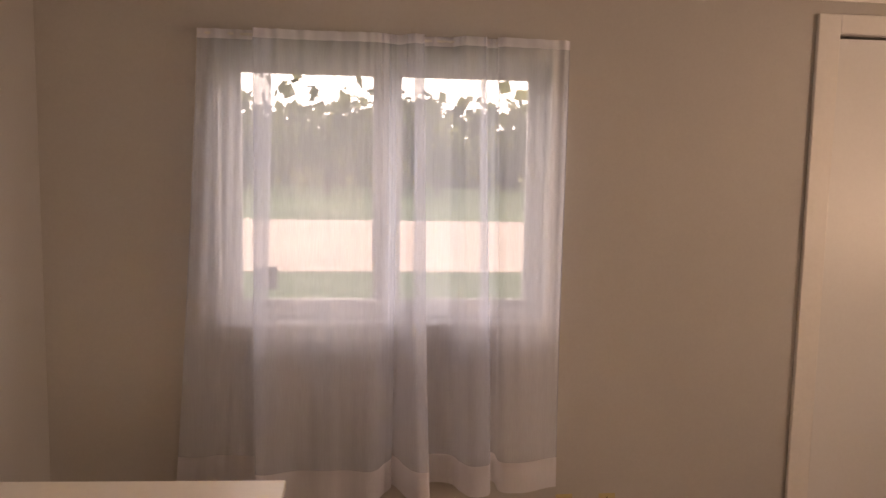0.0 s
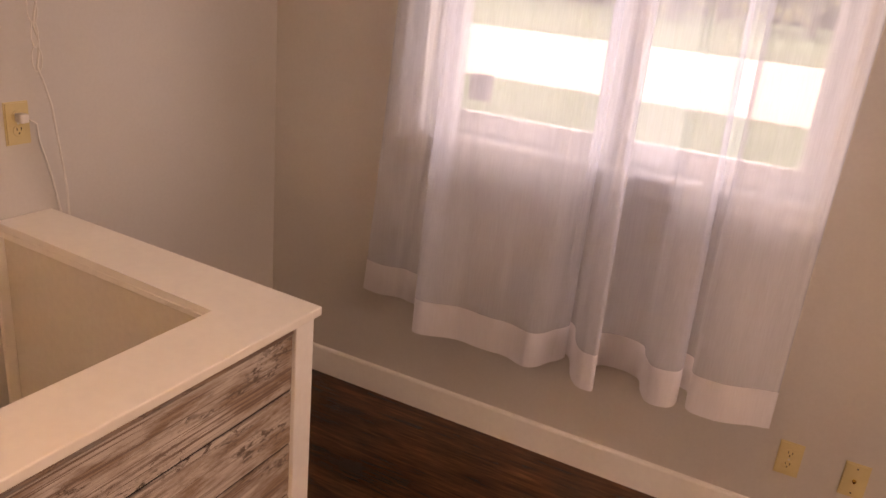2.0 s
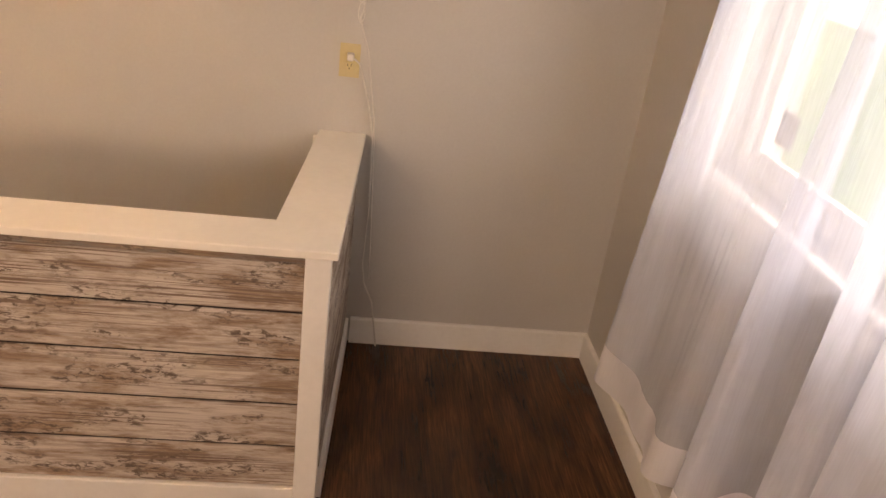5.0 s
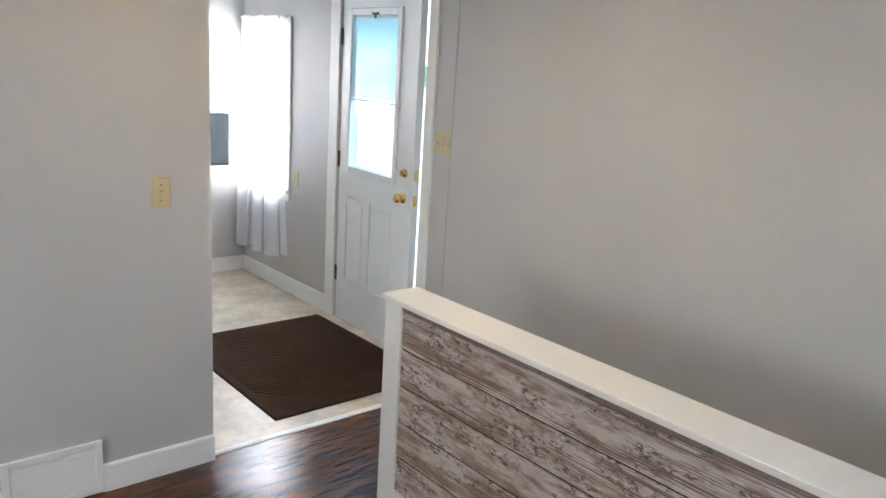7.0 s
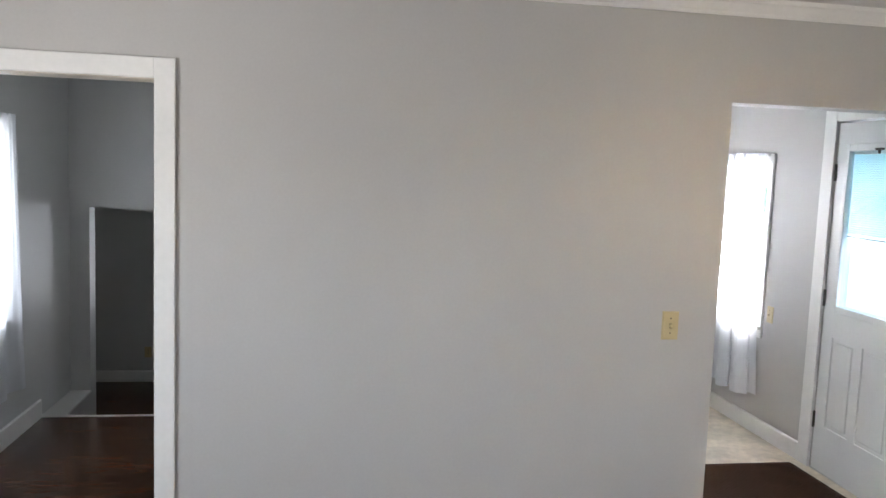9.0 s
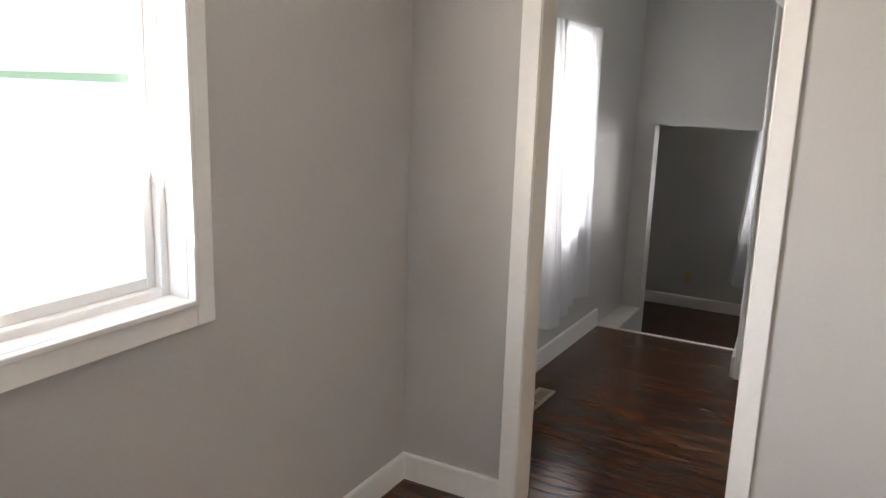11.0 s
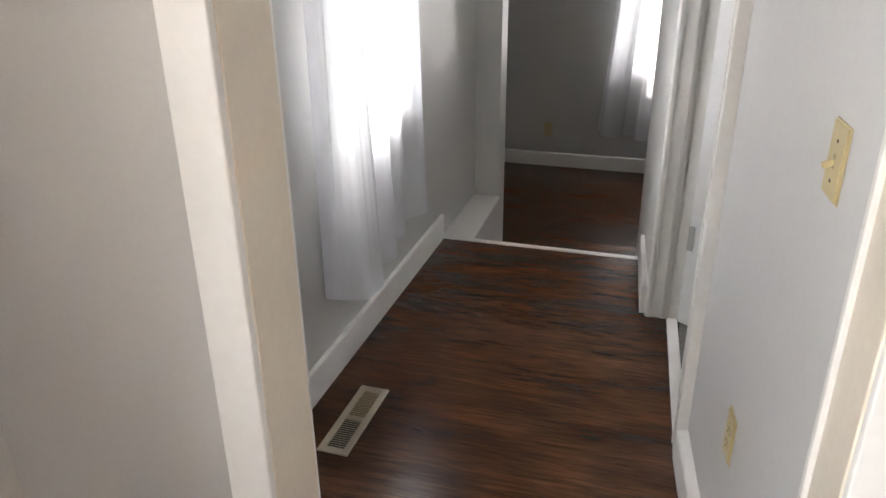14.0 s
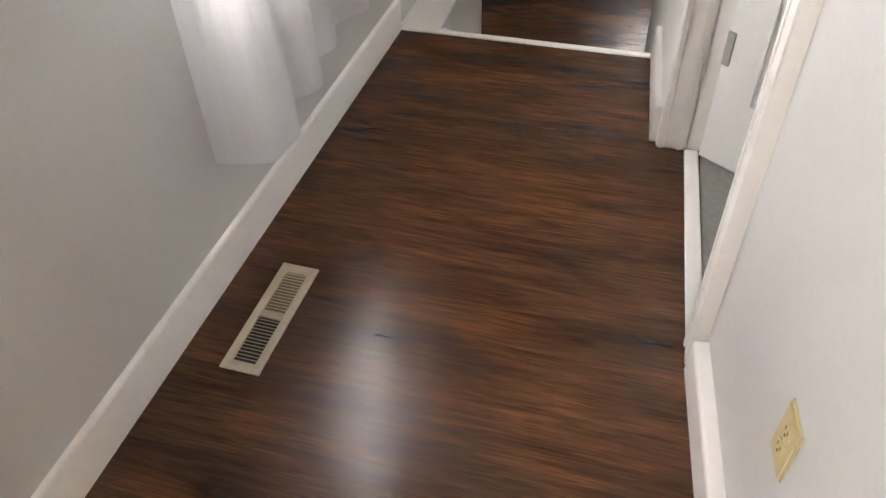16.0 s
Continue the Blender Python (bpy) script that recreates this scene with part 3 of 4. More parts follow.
boxpart("base_trim", (HX - 0.012, 0.046, 0), (HX + 0.012, 1.964, 0.118), TRIM, half, "white painted base board", 0.003)
boxpart("base_trim", (0.084, -0.012, 0), (ml - 0.017, 0.011, 0.118), TRIM, half, "white painted base board", 0.003, ms)
boxpart("inner_trim", (XW + 0.002, 1.905, 0), (XW + 0.016, 1.938, HZ), CAP, half, "cream moulding strip", 0.004)
boxpart("inner_cap_moulding", (0.136, 0.137, HZ - 0.02), (ml - 0.017, 0.149, HZ), CAP, half, "cream moulding strip", 0.003, ms)
rng = random.Random(4)
for r in range(5):
    z0 = 0.118 + r * (HZ - 0.022 - 0.118) / 5
    z1 = 0.118 + (r + 1) * (HZ - 0.022 - 0.118) / 5
    y = 0.046 - rng.uniform(0.0, 0.3)
    while y < 1.964:
        y2 = y + rng.uniform(2.5, 3.0)
        if 1.964 - y2 < 0.15:
            y2 = 1.965
        a0, a1 = max(y, 0.046), min(y2, 1.964)
        if a1 - a0 > 0.02:
            boxpart("board", (HX - 0.012, a0, z0 + 0.003), (HX + rng.uniform(-0.0006, 0.0006), a1, z1 - 0.003), BOARD, half, edge=0.0015)
        y = y2
    x = 0.084 - rng.uniform(0.0, 0.3)
    while x < ml - 0.002:
        x2 = x + rng.uniform(1.4, 2.0)
        if ml - x2 < 0.15:
            x2 = ml
        a0, a1 = max(x, 0.084), min(x2, ml - 0.002)
        if a1 - a0 > 0.02:
            boxpart("board", (a0, rng.uniform(-0.0006, 0.0006), z0 + 0.0025), (a1, 0.012, z1 - 0.0025), BOARD, half, edge=0.0012, m=ms)
        x = x2
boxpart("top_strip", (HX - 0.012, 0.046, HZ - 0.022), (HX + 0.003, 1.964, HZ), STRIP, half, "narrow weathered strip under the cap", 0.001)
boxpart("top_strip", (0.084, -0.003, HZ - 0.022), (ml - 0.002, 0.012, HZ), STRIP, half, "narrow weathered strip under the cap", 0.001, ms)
boxpart("seam_backing", (HX - 0.0125, 0.046, 0.118), (HX - 0.004, 1.964, HZ - 0.02), SUBFLOOR, half)


# ---------------- windows ----------------
def window_in(name, p0, p1, z0, z1, depth, label, case=0.07, sill=True, mullions=(0.5,), stool=0.04, proud=0.018, shadow=False, bead=False):
    """A white window in an opening from p0 to p1; the room is on the right of the way, the outside on its left."""
    m, length = along(p0, p1)
    w = thing(name, label, "window", "", "structure")
    t = proud
    if case > 0:
        boxpart("side_casing", (-case, -t, z0 - (0 if sill else case)), (0, 0, z1 + case), TRIM, w, edge=0.004, m=m)
        boxpart("side_casing", (length, -t, z0 - (0 if sill else case)), (length + case, 0, z1 + case), TRIM, w, edge=0.004, m=m)
        boxpart("head_casing", (0, -t, z1), (length, 0, z1 + case), TRIM, w, edge=0.004, m=m)
        if sill:
            boxpart("sill", (-case, -stool, z0 - 0.022), (length + case, 0, z0), TRIM, w, edge=0.005, m=m)
            boxpart("apron", (-case, -t + 0.003, z0 - 0.08), (length + case, 0, z0 - 0.022), TRIM, w, edge=0.003, m=m)
        else:
            boxpart("bottom_casing", (0, -t, z0 - case), (length, 0, z0), TRIM, w, edge=0.004, m=m)
    if bead:
        for lo, hi in (((-0.006, -t - 0.008, z0 - 0.006), (0.012, -0.002, z1 + 0.006)), ((length - 0.012, -t - 0.008, z0 - 0.006), (length + 0.006, -0.002, z1 + 0.006)),
                       ((0.012, -t - 0.008, z0 - 0.006), (length - 0.012, -0.002, z0 + 0.012)), ((0.012, -t - 0.008, z1 - 0.012), (length - 0.012, -0.002, z1 + 0.006))):
            boxpart("casing_bead", lo, hi, TRIM, w, edge=0.004, m=m)
        for lo, hi in (((0.0, 0.0, z0), (0.012, depth * 0.35, z1)), ((length - 0.012, 0.0, z0), (length, depth * 0.35, z1)),
                       ((0.012, 0.0, z0), (length - 0.012, depth * 0.35, z0 + 0.012)), ((0.012, 0.0, z1 - 0.012), (length - 0.012, depth * 0.35, z1))):
            boxpart("jamb_liner", lo, hi, TRIM, w, edge=0.002, m=m)
    f = 0.035
    fd0, fd1 = depth * 0.35, depth * 0.7
    boxpart("frame", (0, fd0, z0), (f, fd1, z1), VINYLWHITE, w, edge=0.004, m=m)
    boxpart("frame", (length - f, fd0, z0), (length, fd1, z1), VINYLWHITE, w, edge=0.004, m=m)
    boxpart("frame", (f, fd0, z1 - f), (length - f, fd1, z1), VINYLWHITE, w, edge=0.004, m=m)
    boxpart("frame", (f, fd0, z0), (length - f, fd1, z0 + f), VINYLWHITE, w, edge=0.004, m=m)
    cuts = [f] + [length * q for q in mullions] + [length - f]
    for q in mullions:
        boxpart("mullion", (length * q - 0.024, fd0 + 0.006, z0 + f), (length * q + 0.024, fd1 - 0.006, z1 - f), VINYLWHITE, w, edge=0.004, m=m)
    for a, b in zip(cuts, cuts[1:]):
        mid = (fd0 + fd1) / 2
        s = 0.032
        a2, b2 = a + (0.024 if a > f else 0), b - (0.024 if b < length - f else 0)
        for lo, hi in (((a2, mid - 0.012, z0 + f), (a2 + s, mid + 0.012, z1 - f)), ((b2 - s, mid - 0.012, z0 + f), (b2, mid + 0.012, z1 - f)),
                       ((a2 + s, mid - 0.012, z0 + f), (b2 - s, mid + 0.012, z0 + f + s)), ((a2 + s, mid - 0.012, z1 - f - s), (b2 - s, mid + 0.012, z1 - f))):
            boxpart("sash", lo, hi, VINYLWHITE, w, edge=0.003, m=m)
        g = boxpart("pane", (a2 + s, mid - 0.003, z0 + f + s), (b2 - s, mid + 0.003, z1 - f - s), GLASS, w, "clear glass", m=m)
        g.visible_shadow = shadow
    return w


window_in("window_1", (-0.425, YN), (0.845, YN), 1.095, 2.12, 0.2, "white framed double window behind sheer curtains", 0.02)
window_in("window_2", (XE, 1.70), (XE, 0.385), 1.048, 2.00, 0.2, "wide white cased picture window full of daylight", 0.066, sill=False, mullions=(0.5,), proud=0.022, bead=True)
mh, lh = along(HE0, HE1)
pa, pb = mh @ Vector((1.80, 0, 0)), mh @ Vector((1.26, 0, 0))
window_in("window_3", (pb.x, pb.y), (pa.x, pa.y), 0.80, 1.92, 0.2, "white hall window behind a sheer curtain", 0.03, mullions=())
window_in("window_4", (XK, -3.411), (XK, -2.775), 0.755, 1.904, 0.12, "white kitchen window behind a sheer curtain", 0.05, mullions=())
# Unseen window, added as the opening for the kitchen's south fill lamp.
window_in("window_5", (0.12, YK), (-0.72, YK), 0.95, 1.90, 0.2, "white added kitchen window out of view", 0.05)
window_in("window_6", (2.30 + 0.72, YL), (2.30, YL), 0.25, 1.32, 0.2, "white window of the lower room", 0.05, mullions=())

sticker = tagged(boxpart("window_sticker", (-0.310, YN + 0.098, 1.203), (-0.222, YN + 0.1, 1.293), DECAL), "small grey sticker on the window glass", "sticker")


# ---------------- curtains ----------------
def spline(pts, n):
    """n + 1 points evenly along a smooth curve through pts."""
    pts = [Vector((p[0], p[1], 0)) for p in pts]
    pts = [pts[0]] + pts + [pts[-1]]
    out = []
    segs = len(pts) - 3
    for i in range(n + 1):
        q = segs * i / n
        k = min(int(q), segs - 1)
        f = q - k
        a, b, c, d = pts[k:k + 4]
        out.append(0.5 * (2 * b + (c - a) * f + (2 * a - 5 * b + 4 * c - d) * f * f + (3 * b - a - 3 * c + d) * f * f * f))
    return out


def curtain(name, p0, p1, z_top, z_bot, label, panels, out_top=0.05, out_bot=0.1, flare=(0.0, 0.0), hem=0.11, top_fold=0.35, sag=0.02, seed=1, cloth=None, edge=None):
    """Sheer curtain on a rod. p0 to p1 runs along the wall face, the room on the right of the way.
    Panels: paths in plan (along the wall, out from it) that double back where the cloth folds over itself."""
    m, length = along(p0, p1)
    rg = random.Random(seed)
    top = thing(name, label, "curtain")
    bm = bmesh.new()
    bm_tube(bm, [m @ Vector((s, -out_top, z_top - 0.012)) for s in (-0.02, length / 2, length + 0.02)], 0.006, 10)
    part("rod", bm, TRIM, top, "thin white curtain rod")
    for s in (-0.015, length + 0.015):
        boxpart("bracket", (s - 0.006, -out_top, z_top - 0.022), (s + 0.006, 0, z_top - 0.004), TRIM, top, edge=0.002, m=m)
    for path in panels:
        nu, nv = 14 * len(path), 40
        line = spline(path, nu)
        ph = [(rg.uniform(0, 6.28), rg.uniform(9, 16)) for _ in range(4)]
        hem_v = hem / (z_top - z_bot)

        def point(i, v):
            p = line[i]
            u = i / nu
            s, d = p.x, p.y
            sway = (-flare[0] * (1 - s / length) + flare[1] * s / length) * v ** 1.5
            ease = top_fold + (1 - top_fold) * v ** 0.8
            gather = sum(math.sin(a + k * 6.28 * u * 1.7) for a, k in ph) * 0.0022 * (1.15 - v)
            slow = 0.010 * v * math.sin(ph[0][0] + 5 * s + 2.4 * v) + 0.006 * v * math.sin(ph[1][0] + 13 * s + 3.1 * v)
            z = z_top - (z_top - z_bot) * v + v * (sag * math.sin(ph[2][0] + 4.2 * s) - 0.30 * d)
            return m @ Vector((s + sway, -(out_top + (out_bot - out_top) * v ** 1.25) - d * ease - gather - slow, z))

        for lo, hi, nm, material in ((0.0, 1 - hem_v, "panel", cloth or SHEER), (1 - hem_v, 1.0, "hem", edge or HEM), (0.0, 0.03, "heading", edge or HEM)):
            bm = bmesh.new()
            n = nv if nm == "panel" else 5
            lift = m.to_3x3() @ Vector((0, -0.002, 0)) if nm == "heading" else Vector((0, 0, 0))
            grid = [[bm.verts.new(point(i, lo + (hi - lo) * j / n) + lift) for i in range(nu + 1)] for j in range(n + 1)]
            for j in range(n):
                for i in range(nu):
                    bm.faces.new((grid[j][i], grid[j][i + 1], grid[j + 1][i + 1], grid[j + 1][i]))
            part(nm, bm, material, top, "doubled sheer hem" if nm == "hem" else "", True)
    return top


def folds(length, seed, count):
    """A plan path with count folds that double back."""
    rg = random.Random(seed)
    out = [(0.0, 0.0)]
    for k in range(count):
        a = length * (k + 0.15 + rg.uniform(-0.1, 0.1)) / count
        b = length * (k + 0.75 + rg.uniform(-0.1, 0.1)) / count
        w = rg.uniform(0.02, 0.05)
        out += [(a + w * 0.5, 0.005), (a, 0.03 + w * 0.4), ((a + b) / 2, 0.04 + w * 0.5), (b, 0.035), (b - w * 0.4, 0.008)]
    return out + [(length, 0.01)]


def draped(name, p0, p1, z_top, z_bot, label, panels, out=0.055, hem=0.115, tight=0.28, seed=1, cloth=None, edge=None):
    """Sheer curtain shaped by columns (along the rod, along at the hem, out from the wall at the hem), folds doubling back."""
    m, length = along(p0, p1)
    rg = random.Random(seed)
    top = thing(name, label, "curtain")
    bm = bmesh.new()
    bm_tube(bm, [m @ Vector((s, -out, z_top - 0.016)) for s in (0.004, length / 2, length - 0.004)], 0.005, 10)
    part("rod", bm, TRIM, top, "thin white curtain rod")
    for s in (0.004, length - 0.004):
        boxpart("bracket", (s - 0.004, -out, z_top - 0.022), (s + 0.004, 0, z_top - 0.010), TRIM, top, edge=0.001, m=m)
    for cols in panels:
        nu = 14 * len(cols)
        tops = spline([(c[0], c[2]) for c in cols], nu)
        bots = spline([(c[1], c[2]) for c in cols], nu)
        ph = [rg.uniform(0, 6.28) for _ in range(6)]
        hem_v = hem / (z_top - z_bot)

        def point(i, v):
            u = i / nu
            s = tops[i].x + (bots[i].x - tops[i].x) * v ** 1.3
            full = bots[i].y - out
            d = out + full * (tight + (1 - tight) * v ** 0.85)
            d += 0.0035 * math.sin(ph[0] + 92 * u) * (1 - v) ** 1.5 + 0.0028 * math.sin(ph[1] + 171 * u + 1.3 * v) * (1.1 - v)
            d += 0.007 * math.sin(ph[2] + 17 * u + 2.2 * v) * v + 0.008 * math.sin(ph[3] + 41 * u + 2.4 * v) * v
            s += 0.006 * math.sin(ph[4] + 4.1 * v + 9 * u) * v
            z = z_top + (z_bot - z_top) * v + 0.010 * v * math.sin(ph[5] + 6 * u)
            return m @ Vector((s, -max(d, 0.024), z))

        for lo, hi, nm, n in ((0.0, 1 - hem_v, "panel", 44), (1 - hem_v, 1.0, "hem", 6), (0.0, 0.02, "heading", 3)):
            bm = bmesh.new()
            lift = m.to_3x3() @ Vector((0, -0.002, 0)) if nm == "heading" else Vector((0, 0, 0))
            grid = [[bm.verts.new(point(i, lo + (hi - lo) * j / n) + lift) for i in range(nu + 1)] for j in range(n + 1)]
            for j in range(n):
                for i in range(nu):
                    bm.faces.new((grid[j][i], grid[j][i + 1], grid[j + 1][i + 1], grid[j + 1][i]))
            part(nm, bm, (cloth or SHEER) if nm == "panel" else (edge or HEM), top, "doubled sheer hem" if nm == "hem" else "", True)
    return top


north_left = [(0.0, -0.11, 0.065), (0.08, 0.0, 0.075), (0.16, 0.08, 0.060), (0.235, 0.16, 0.065), (0.27, 0.23, 0.12), (0.235, 0.25, 0.21), (0.205, 0.225, 0.25),
              (0.29, 0.30, 0.225), (0.39, 0.40, 0.195), (0.50, 0.51, 0.205), (0.60, 0.60, 0.23), (0.665, 0.665, 0.21), (0.70, 0.70, 0.145), (0.725, 0.73, 0.10)]
north_right = [(0.70, 0.68, 0.075), (0.745, 0.74, 0.10), (0.765, 0.785, 0.20), (0.785, 0.825, 0.255), (0.825, 0.865, 0.245), (0.815, 0.85, 0.16), (0.795, 0.82, 0.075),
               (0.87, 0.90, 0.055), (0.94, 0.96, 0.075), (0.955, 0.985, 0.16), (0.985, 1.02, 0.22), (1.05, 1.085, 0.20), (1.065, 1.105, 0.15), (1.045, 1.075, 0.085), (1.08, 1.10, 0.065),
               (1.115, 1.135, 0.11), (1.105, 1.145, 0.215), (1.17, 1.22, 0.215), (1.26, 1.30, 0.185), (1.34, 1.35, 0.165), (1.385, 1.368, 0.14)]
draped("curtain", (-0.490, YN), (0.895, YN), 2.188, 0.452, "white sheer curtain pair hanging before the window", [north_left, north_right], 0.058, 0.118, 0.28, 3)
ca, cb = mh @ Vector((1.04, 0, 0)), mh @ Vector((1.93, 0, 0))
hall_cols = [(0.02, 0.03, 0.03), (0.05, 0.035, 0.085), (0.10, 0.05, 0.13), (0.13, 0.085, 0.165), (0.19, 0.16, 0.17), (0.25, 0.23, 0.13), (0.22, 0.22, 0.085), (0.28, 0.30, 0.065),
             (0.36, 0.38, 0.125), (0.43, 0.45, 0.11), (0.50, 0.52, 0.07), (0.60, 0.61, 0.09), (0.70, 0.72, 0.065), (0.80, 0.81, 0.10), (0.88, 0.88, 0.085)]
draped("curtain", (ca.x, ca.y), (cb.x, cb.y), 1.985, 0.345, "white sheer curtain on the hall window", [hall_cols], 0.05, 0.10, 0.35, 8, VOILE, VOILE)
curtain("curtain", (XK, -3.437), (XK, -2.790), 1.96, 0.275, "white sheer curtain glowing in the kitchen window", [folds(0.647, 5, 3)], 0.03, 0.05, (0, 0.13), 0.10, seed=5, cloth=VOILE, edge=VOILE)
curtain("curtain", (0.15, YK), (-0.80, YK), 1.96, 0.80, "white sheer curtain on the added kitchen window", [folds(0.95, 6, 4)], 0.05, 0.07, (0, 0.0), 0.08, seed=6, cloth=VOILE)
curtain("curtain", (3.13, YL), (2.20, YL), 1.40, -0.25, "white sheer curtain in the lower room", [folds(0.93, 11, 4)], 0.05, 0.10, (0.10, 0.05), 0.10, seed=11, cloth=VOILE, edge=VOILE)


# ---------------- doors ----------------
def panel_door(name, label, w, h, t, m, panels, glass=None, category="door"):
    """A door leaf in its own pose: x from the hinge, y through the leaf, z up. Panels are raised fields in sunk frames."""
    d = thing(name, label, category, "", "structure", m)
    xs = sorted({0.0, w} | {q for p in panels + ([glass] if glass else []) for q in (p[0], p[1])})
    holes = panels + ([glass] if glass else [])
    zs = sorted({0.0, h} | {q for p in holes for q in (p[2], p[3])})
    bm = bmesh.new()
    for x0, x1 in zip(xs, xs[1:]):
        for z0, z1 in zip(zs, zs[1:]):
            cx, cz = (x0 + x1) / 2, (z0 + z1) / 2
            if not any(p[0] < cx < p[1] and p[2] < cz < p[3] for p in holes):
                bm_box(bm, (x0, 0, z0), (x1, t, z1))
    bmesh.ops.remove_doubles(bm, verts=bm.verts[:], dist=0.0001)
    part("leaf", bm, DOORPAINT, d)
    for x0, x1, z0, z1 in panels:
        bm = bmesh.new()
        bm_box(bm, (x0, 0.008, z0), (x1, t - 0.008, z1))
        part("panel_field", bm, DOORPAINT, d)
        bm = bmesh.new()
        bm_box(bm, (x0 + 0.022, 0.002, z0 + 0.022), (x1 - 0.022, t - 0.002, z1 - 0.022))
        bevel(bm, 0.0055, 1)
        part("raised_panel", bm, DOORPAINT, d)
    return d


# entry door, slightly ajar into the kitchen
ent = Matrix.Translation((XK + 0.004, -2.086, 0.012)) @ Matrix.Rotation(radians(90 - 3.4), 4, "Z")
DW, DH, DT = 0.835, 2.11, 0.044
entry = panel_door("door_1", "white half-glass entry door standing slightly ajar", DW, DH, DT, ent,
                   [(0.100, 0.315, 0.28, 0.835), (0.385, 0.640, 0.28, 0.835)], (0.115, 0.640, 1.02, 1.955))
for lo, hi in (((0.085, -0.012, 0.99), (0.125, DT + 0.012, 1.985)), ((0.630, -0.012, 0.99), (0.670, DT + 0.012, 1.985)),
               ((0.125, -0.012, 0.99), (0.630, DT + 0.012, 1.030)), ((0.125, -0.012, 1.945), (0.630, DT + 0.012, 1.985))):
    boxpart("glass_frame", lo, hi, DOORPAINT, entry, edge=0.005)
for y in (0.008, 0.036):
    g = boxpart("pane", (0.120, y, 1.02), (0.635, y + 0.002, 1.955), TINTGLASS, entry, "clear door glass")
    g.visible_shadow = False
boxpart("blind_rail", (0.128, 0.016, 1.925), (0.627, 0.030, 1.945), VINYLWHITE, entry, edge=0.002)
for k in range(36):
    bm = bmesh.new()
    bm_box(bm, (0.128, -0.0068, -0.0003), (0.627, 0.0068, 0.0003), Matrix.Translation((0, 0.023, 1.918 - 0.0128 * k)) @ Matrix.Rotation(radians(-58), 4, "X"))
    part("slat", bm, BLIND, entry)
boxpart("blind_bottom_rail", (0.128, 0.017, 1.440), (0.627, 0.029, 1.452), VINYLWHITE, entry, edge=0.002)
boxpart("blind_tab", (0.36, -0.018, 1.944), (0.43, -0.010, 1.957), DARKMETAL, entry, "dark blind slider", 0.002)
boxpart("blind_tab", (0.385, -0.018, 1.925), (0.400, -0.010, 1.946), DARKMETAL, entry, "dark blind slider", 0.002)


def knob(parent, x, z, sgn, big):
    bm = bmesh.new()
    y = 0.0 if sgn < 0 else DT
    mm = Matrix.Translation((x, y, z)) @ Matrix.Rotation(radians(90 if sgn < 0 else -90), 4, "X")
    if big:
        prof = [(0.033, 0), (0.033, 0.004), (0.028, 0.010), (0.016, 0.013), (0.016, 0.018), (0.022, 0.024), (0.028, 0.034), (0.028, 0.044), (0.020, 0.054), (0.004, 0.057)]
    else:
        prof = [(0.026, 0), (0.026, 0.006), (0.020, 0.012), (0.018, 0.020), (0.010, 0.022)]
    bm_lathe(bm, prof, mm)
    k = part("door_knob" if big else "deadbolt", bm, BRASS, parent, "polished brass", True)
    if not big:
        boxpart("thumb_turn", (x - 0.004, y + (0.020 if sgn > 0 else -0.034), z - 0.015), (x + 0.004, y + (0.034 if sgn > 0 else -0.020), z + 0.015), BRASS, k, edge=0.002)


for sgn in (-1, 1):
    knob(entry, 0.745, 0.93, sgn, True)
    knob(entry, 0.755, 1.075, sgn, False)
for z in (0.925, 1.07):
    boxpart("latch_plate", (DW - 0.001, 0.010, z - 0.03), (DW + 0.002, 0.034, z + 0.03), BRASS, entry, "brass latch plate", 0.001)
for z in (0.30, 1.06, 1.82):
    bm = bmesh.new()
    bm_tube(bm, [(-0.003, -0.005, z - 0.05), (-0.003, -0.005, z), (-0.003, -0.005, z + 0.05)], 0.008, 10)
    part("hinge", bm, DARKMETAL, entry, "dark metal hinge")

# bathroom door, standing open into the bathroom
bath = Matrix.Translation((2.568, -2.700, 0.012)) @ Matrix.Rotation(radians(148), 4, "Z")
bd = panel_door("door_2", "white panelled bathroom door standing open", 0.72, 2.02, 0.035, bath,
                [(0.11, 0.33, 0.22, 0.92), (0.39, 0.61, 0.22, 0.92), (0.11, 0.33, 1.06, 1.88), (0.39, 0.61, 1.06, 1.88)])
for z in (0.36, 1.78):
    boxpart("hinge_plate", (-0.002, -0.006, z - 0.05), (0.022, 0.000, z + 0.05), HINGE, bd, "rounded steel hinge plate", 0.0028)

# closet door in the north wall
cd = panel_door("door_3", "white flush closet door shut in the wall", 0.79, 2.245, 0.035, Matrix.Translation((2.035, YN - 0.002, 0.006)), [])
cf = thing("trim_closet_doorway", "white painted casing round the closet door", "door casing", "", "structure")
boxpart("side_casing", (1.933, YN - 0.02, 0), (2.028, YN, 2.345), TRIM, cf, edge=0.004)
boxpart("side_casing", (2.832, YN - 0.02, 0), (2.927, YN, 2.345), TRIM, cf, edge=0.004)
boxpart("head_casing", (2.028, YN - 0.02, 2.268), (2.832, YN, 2.345), TRIM, cf, edge=0.004)
bm = bmesh.new()
bm_box(bm, (1.95, YN + 0.2, -0.2), (2.9, YN + 0.25, TOP))
tagged(part("wall_closet_back", bm, WALL), "plain wall behind the closet door", "wall", "", "structure")


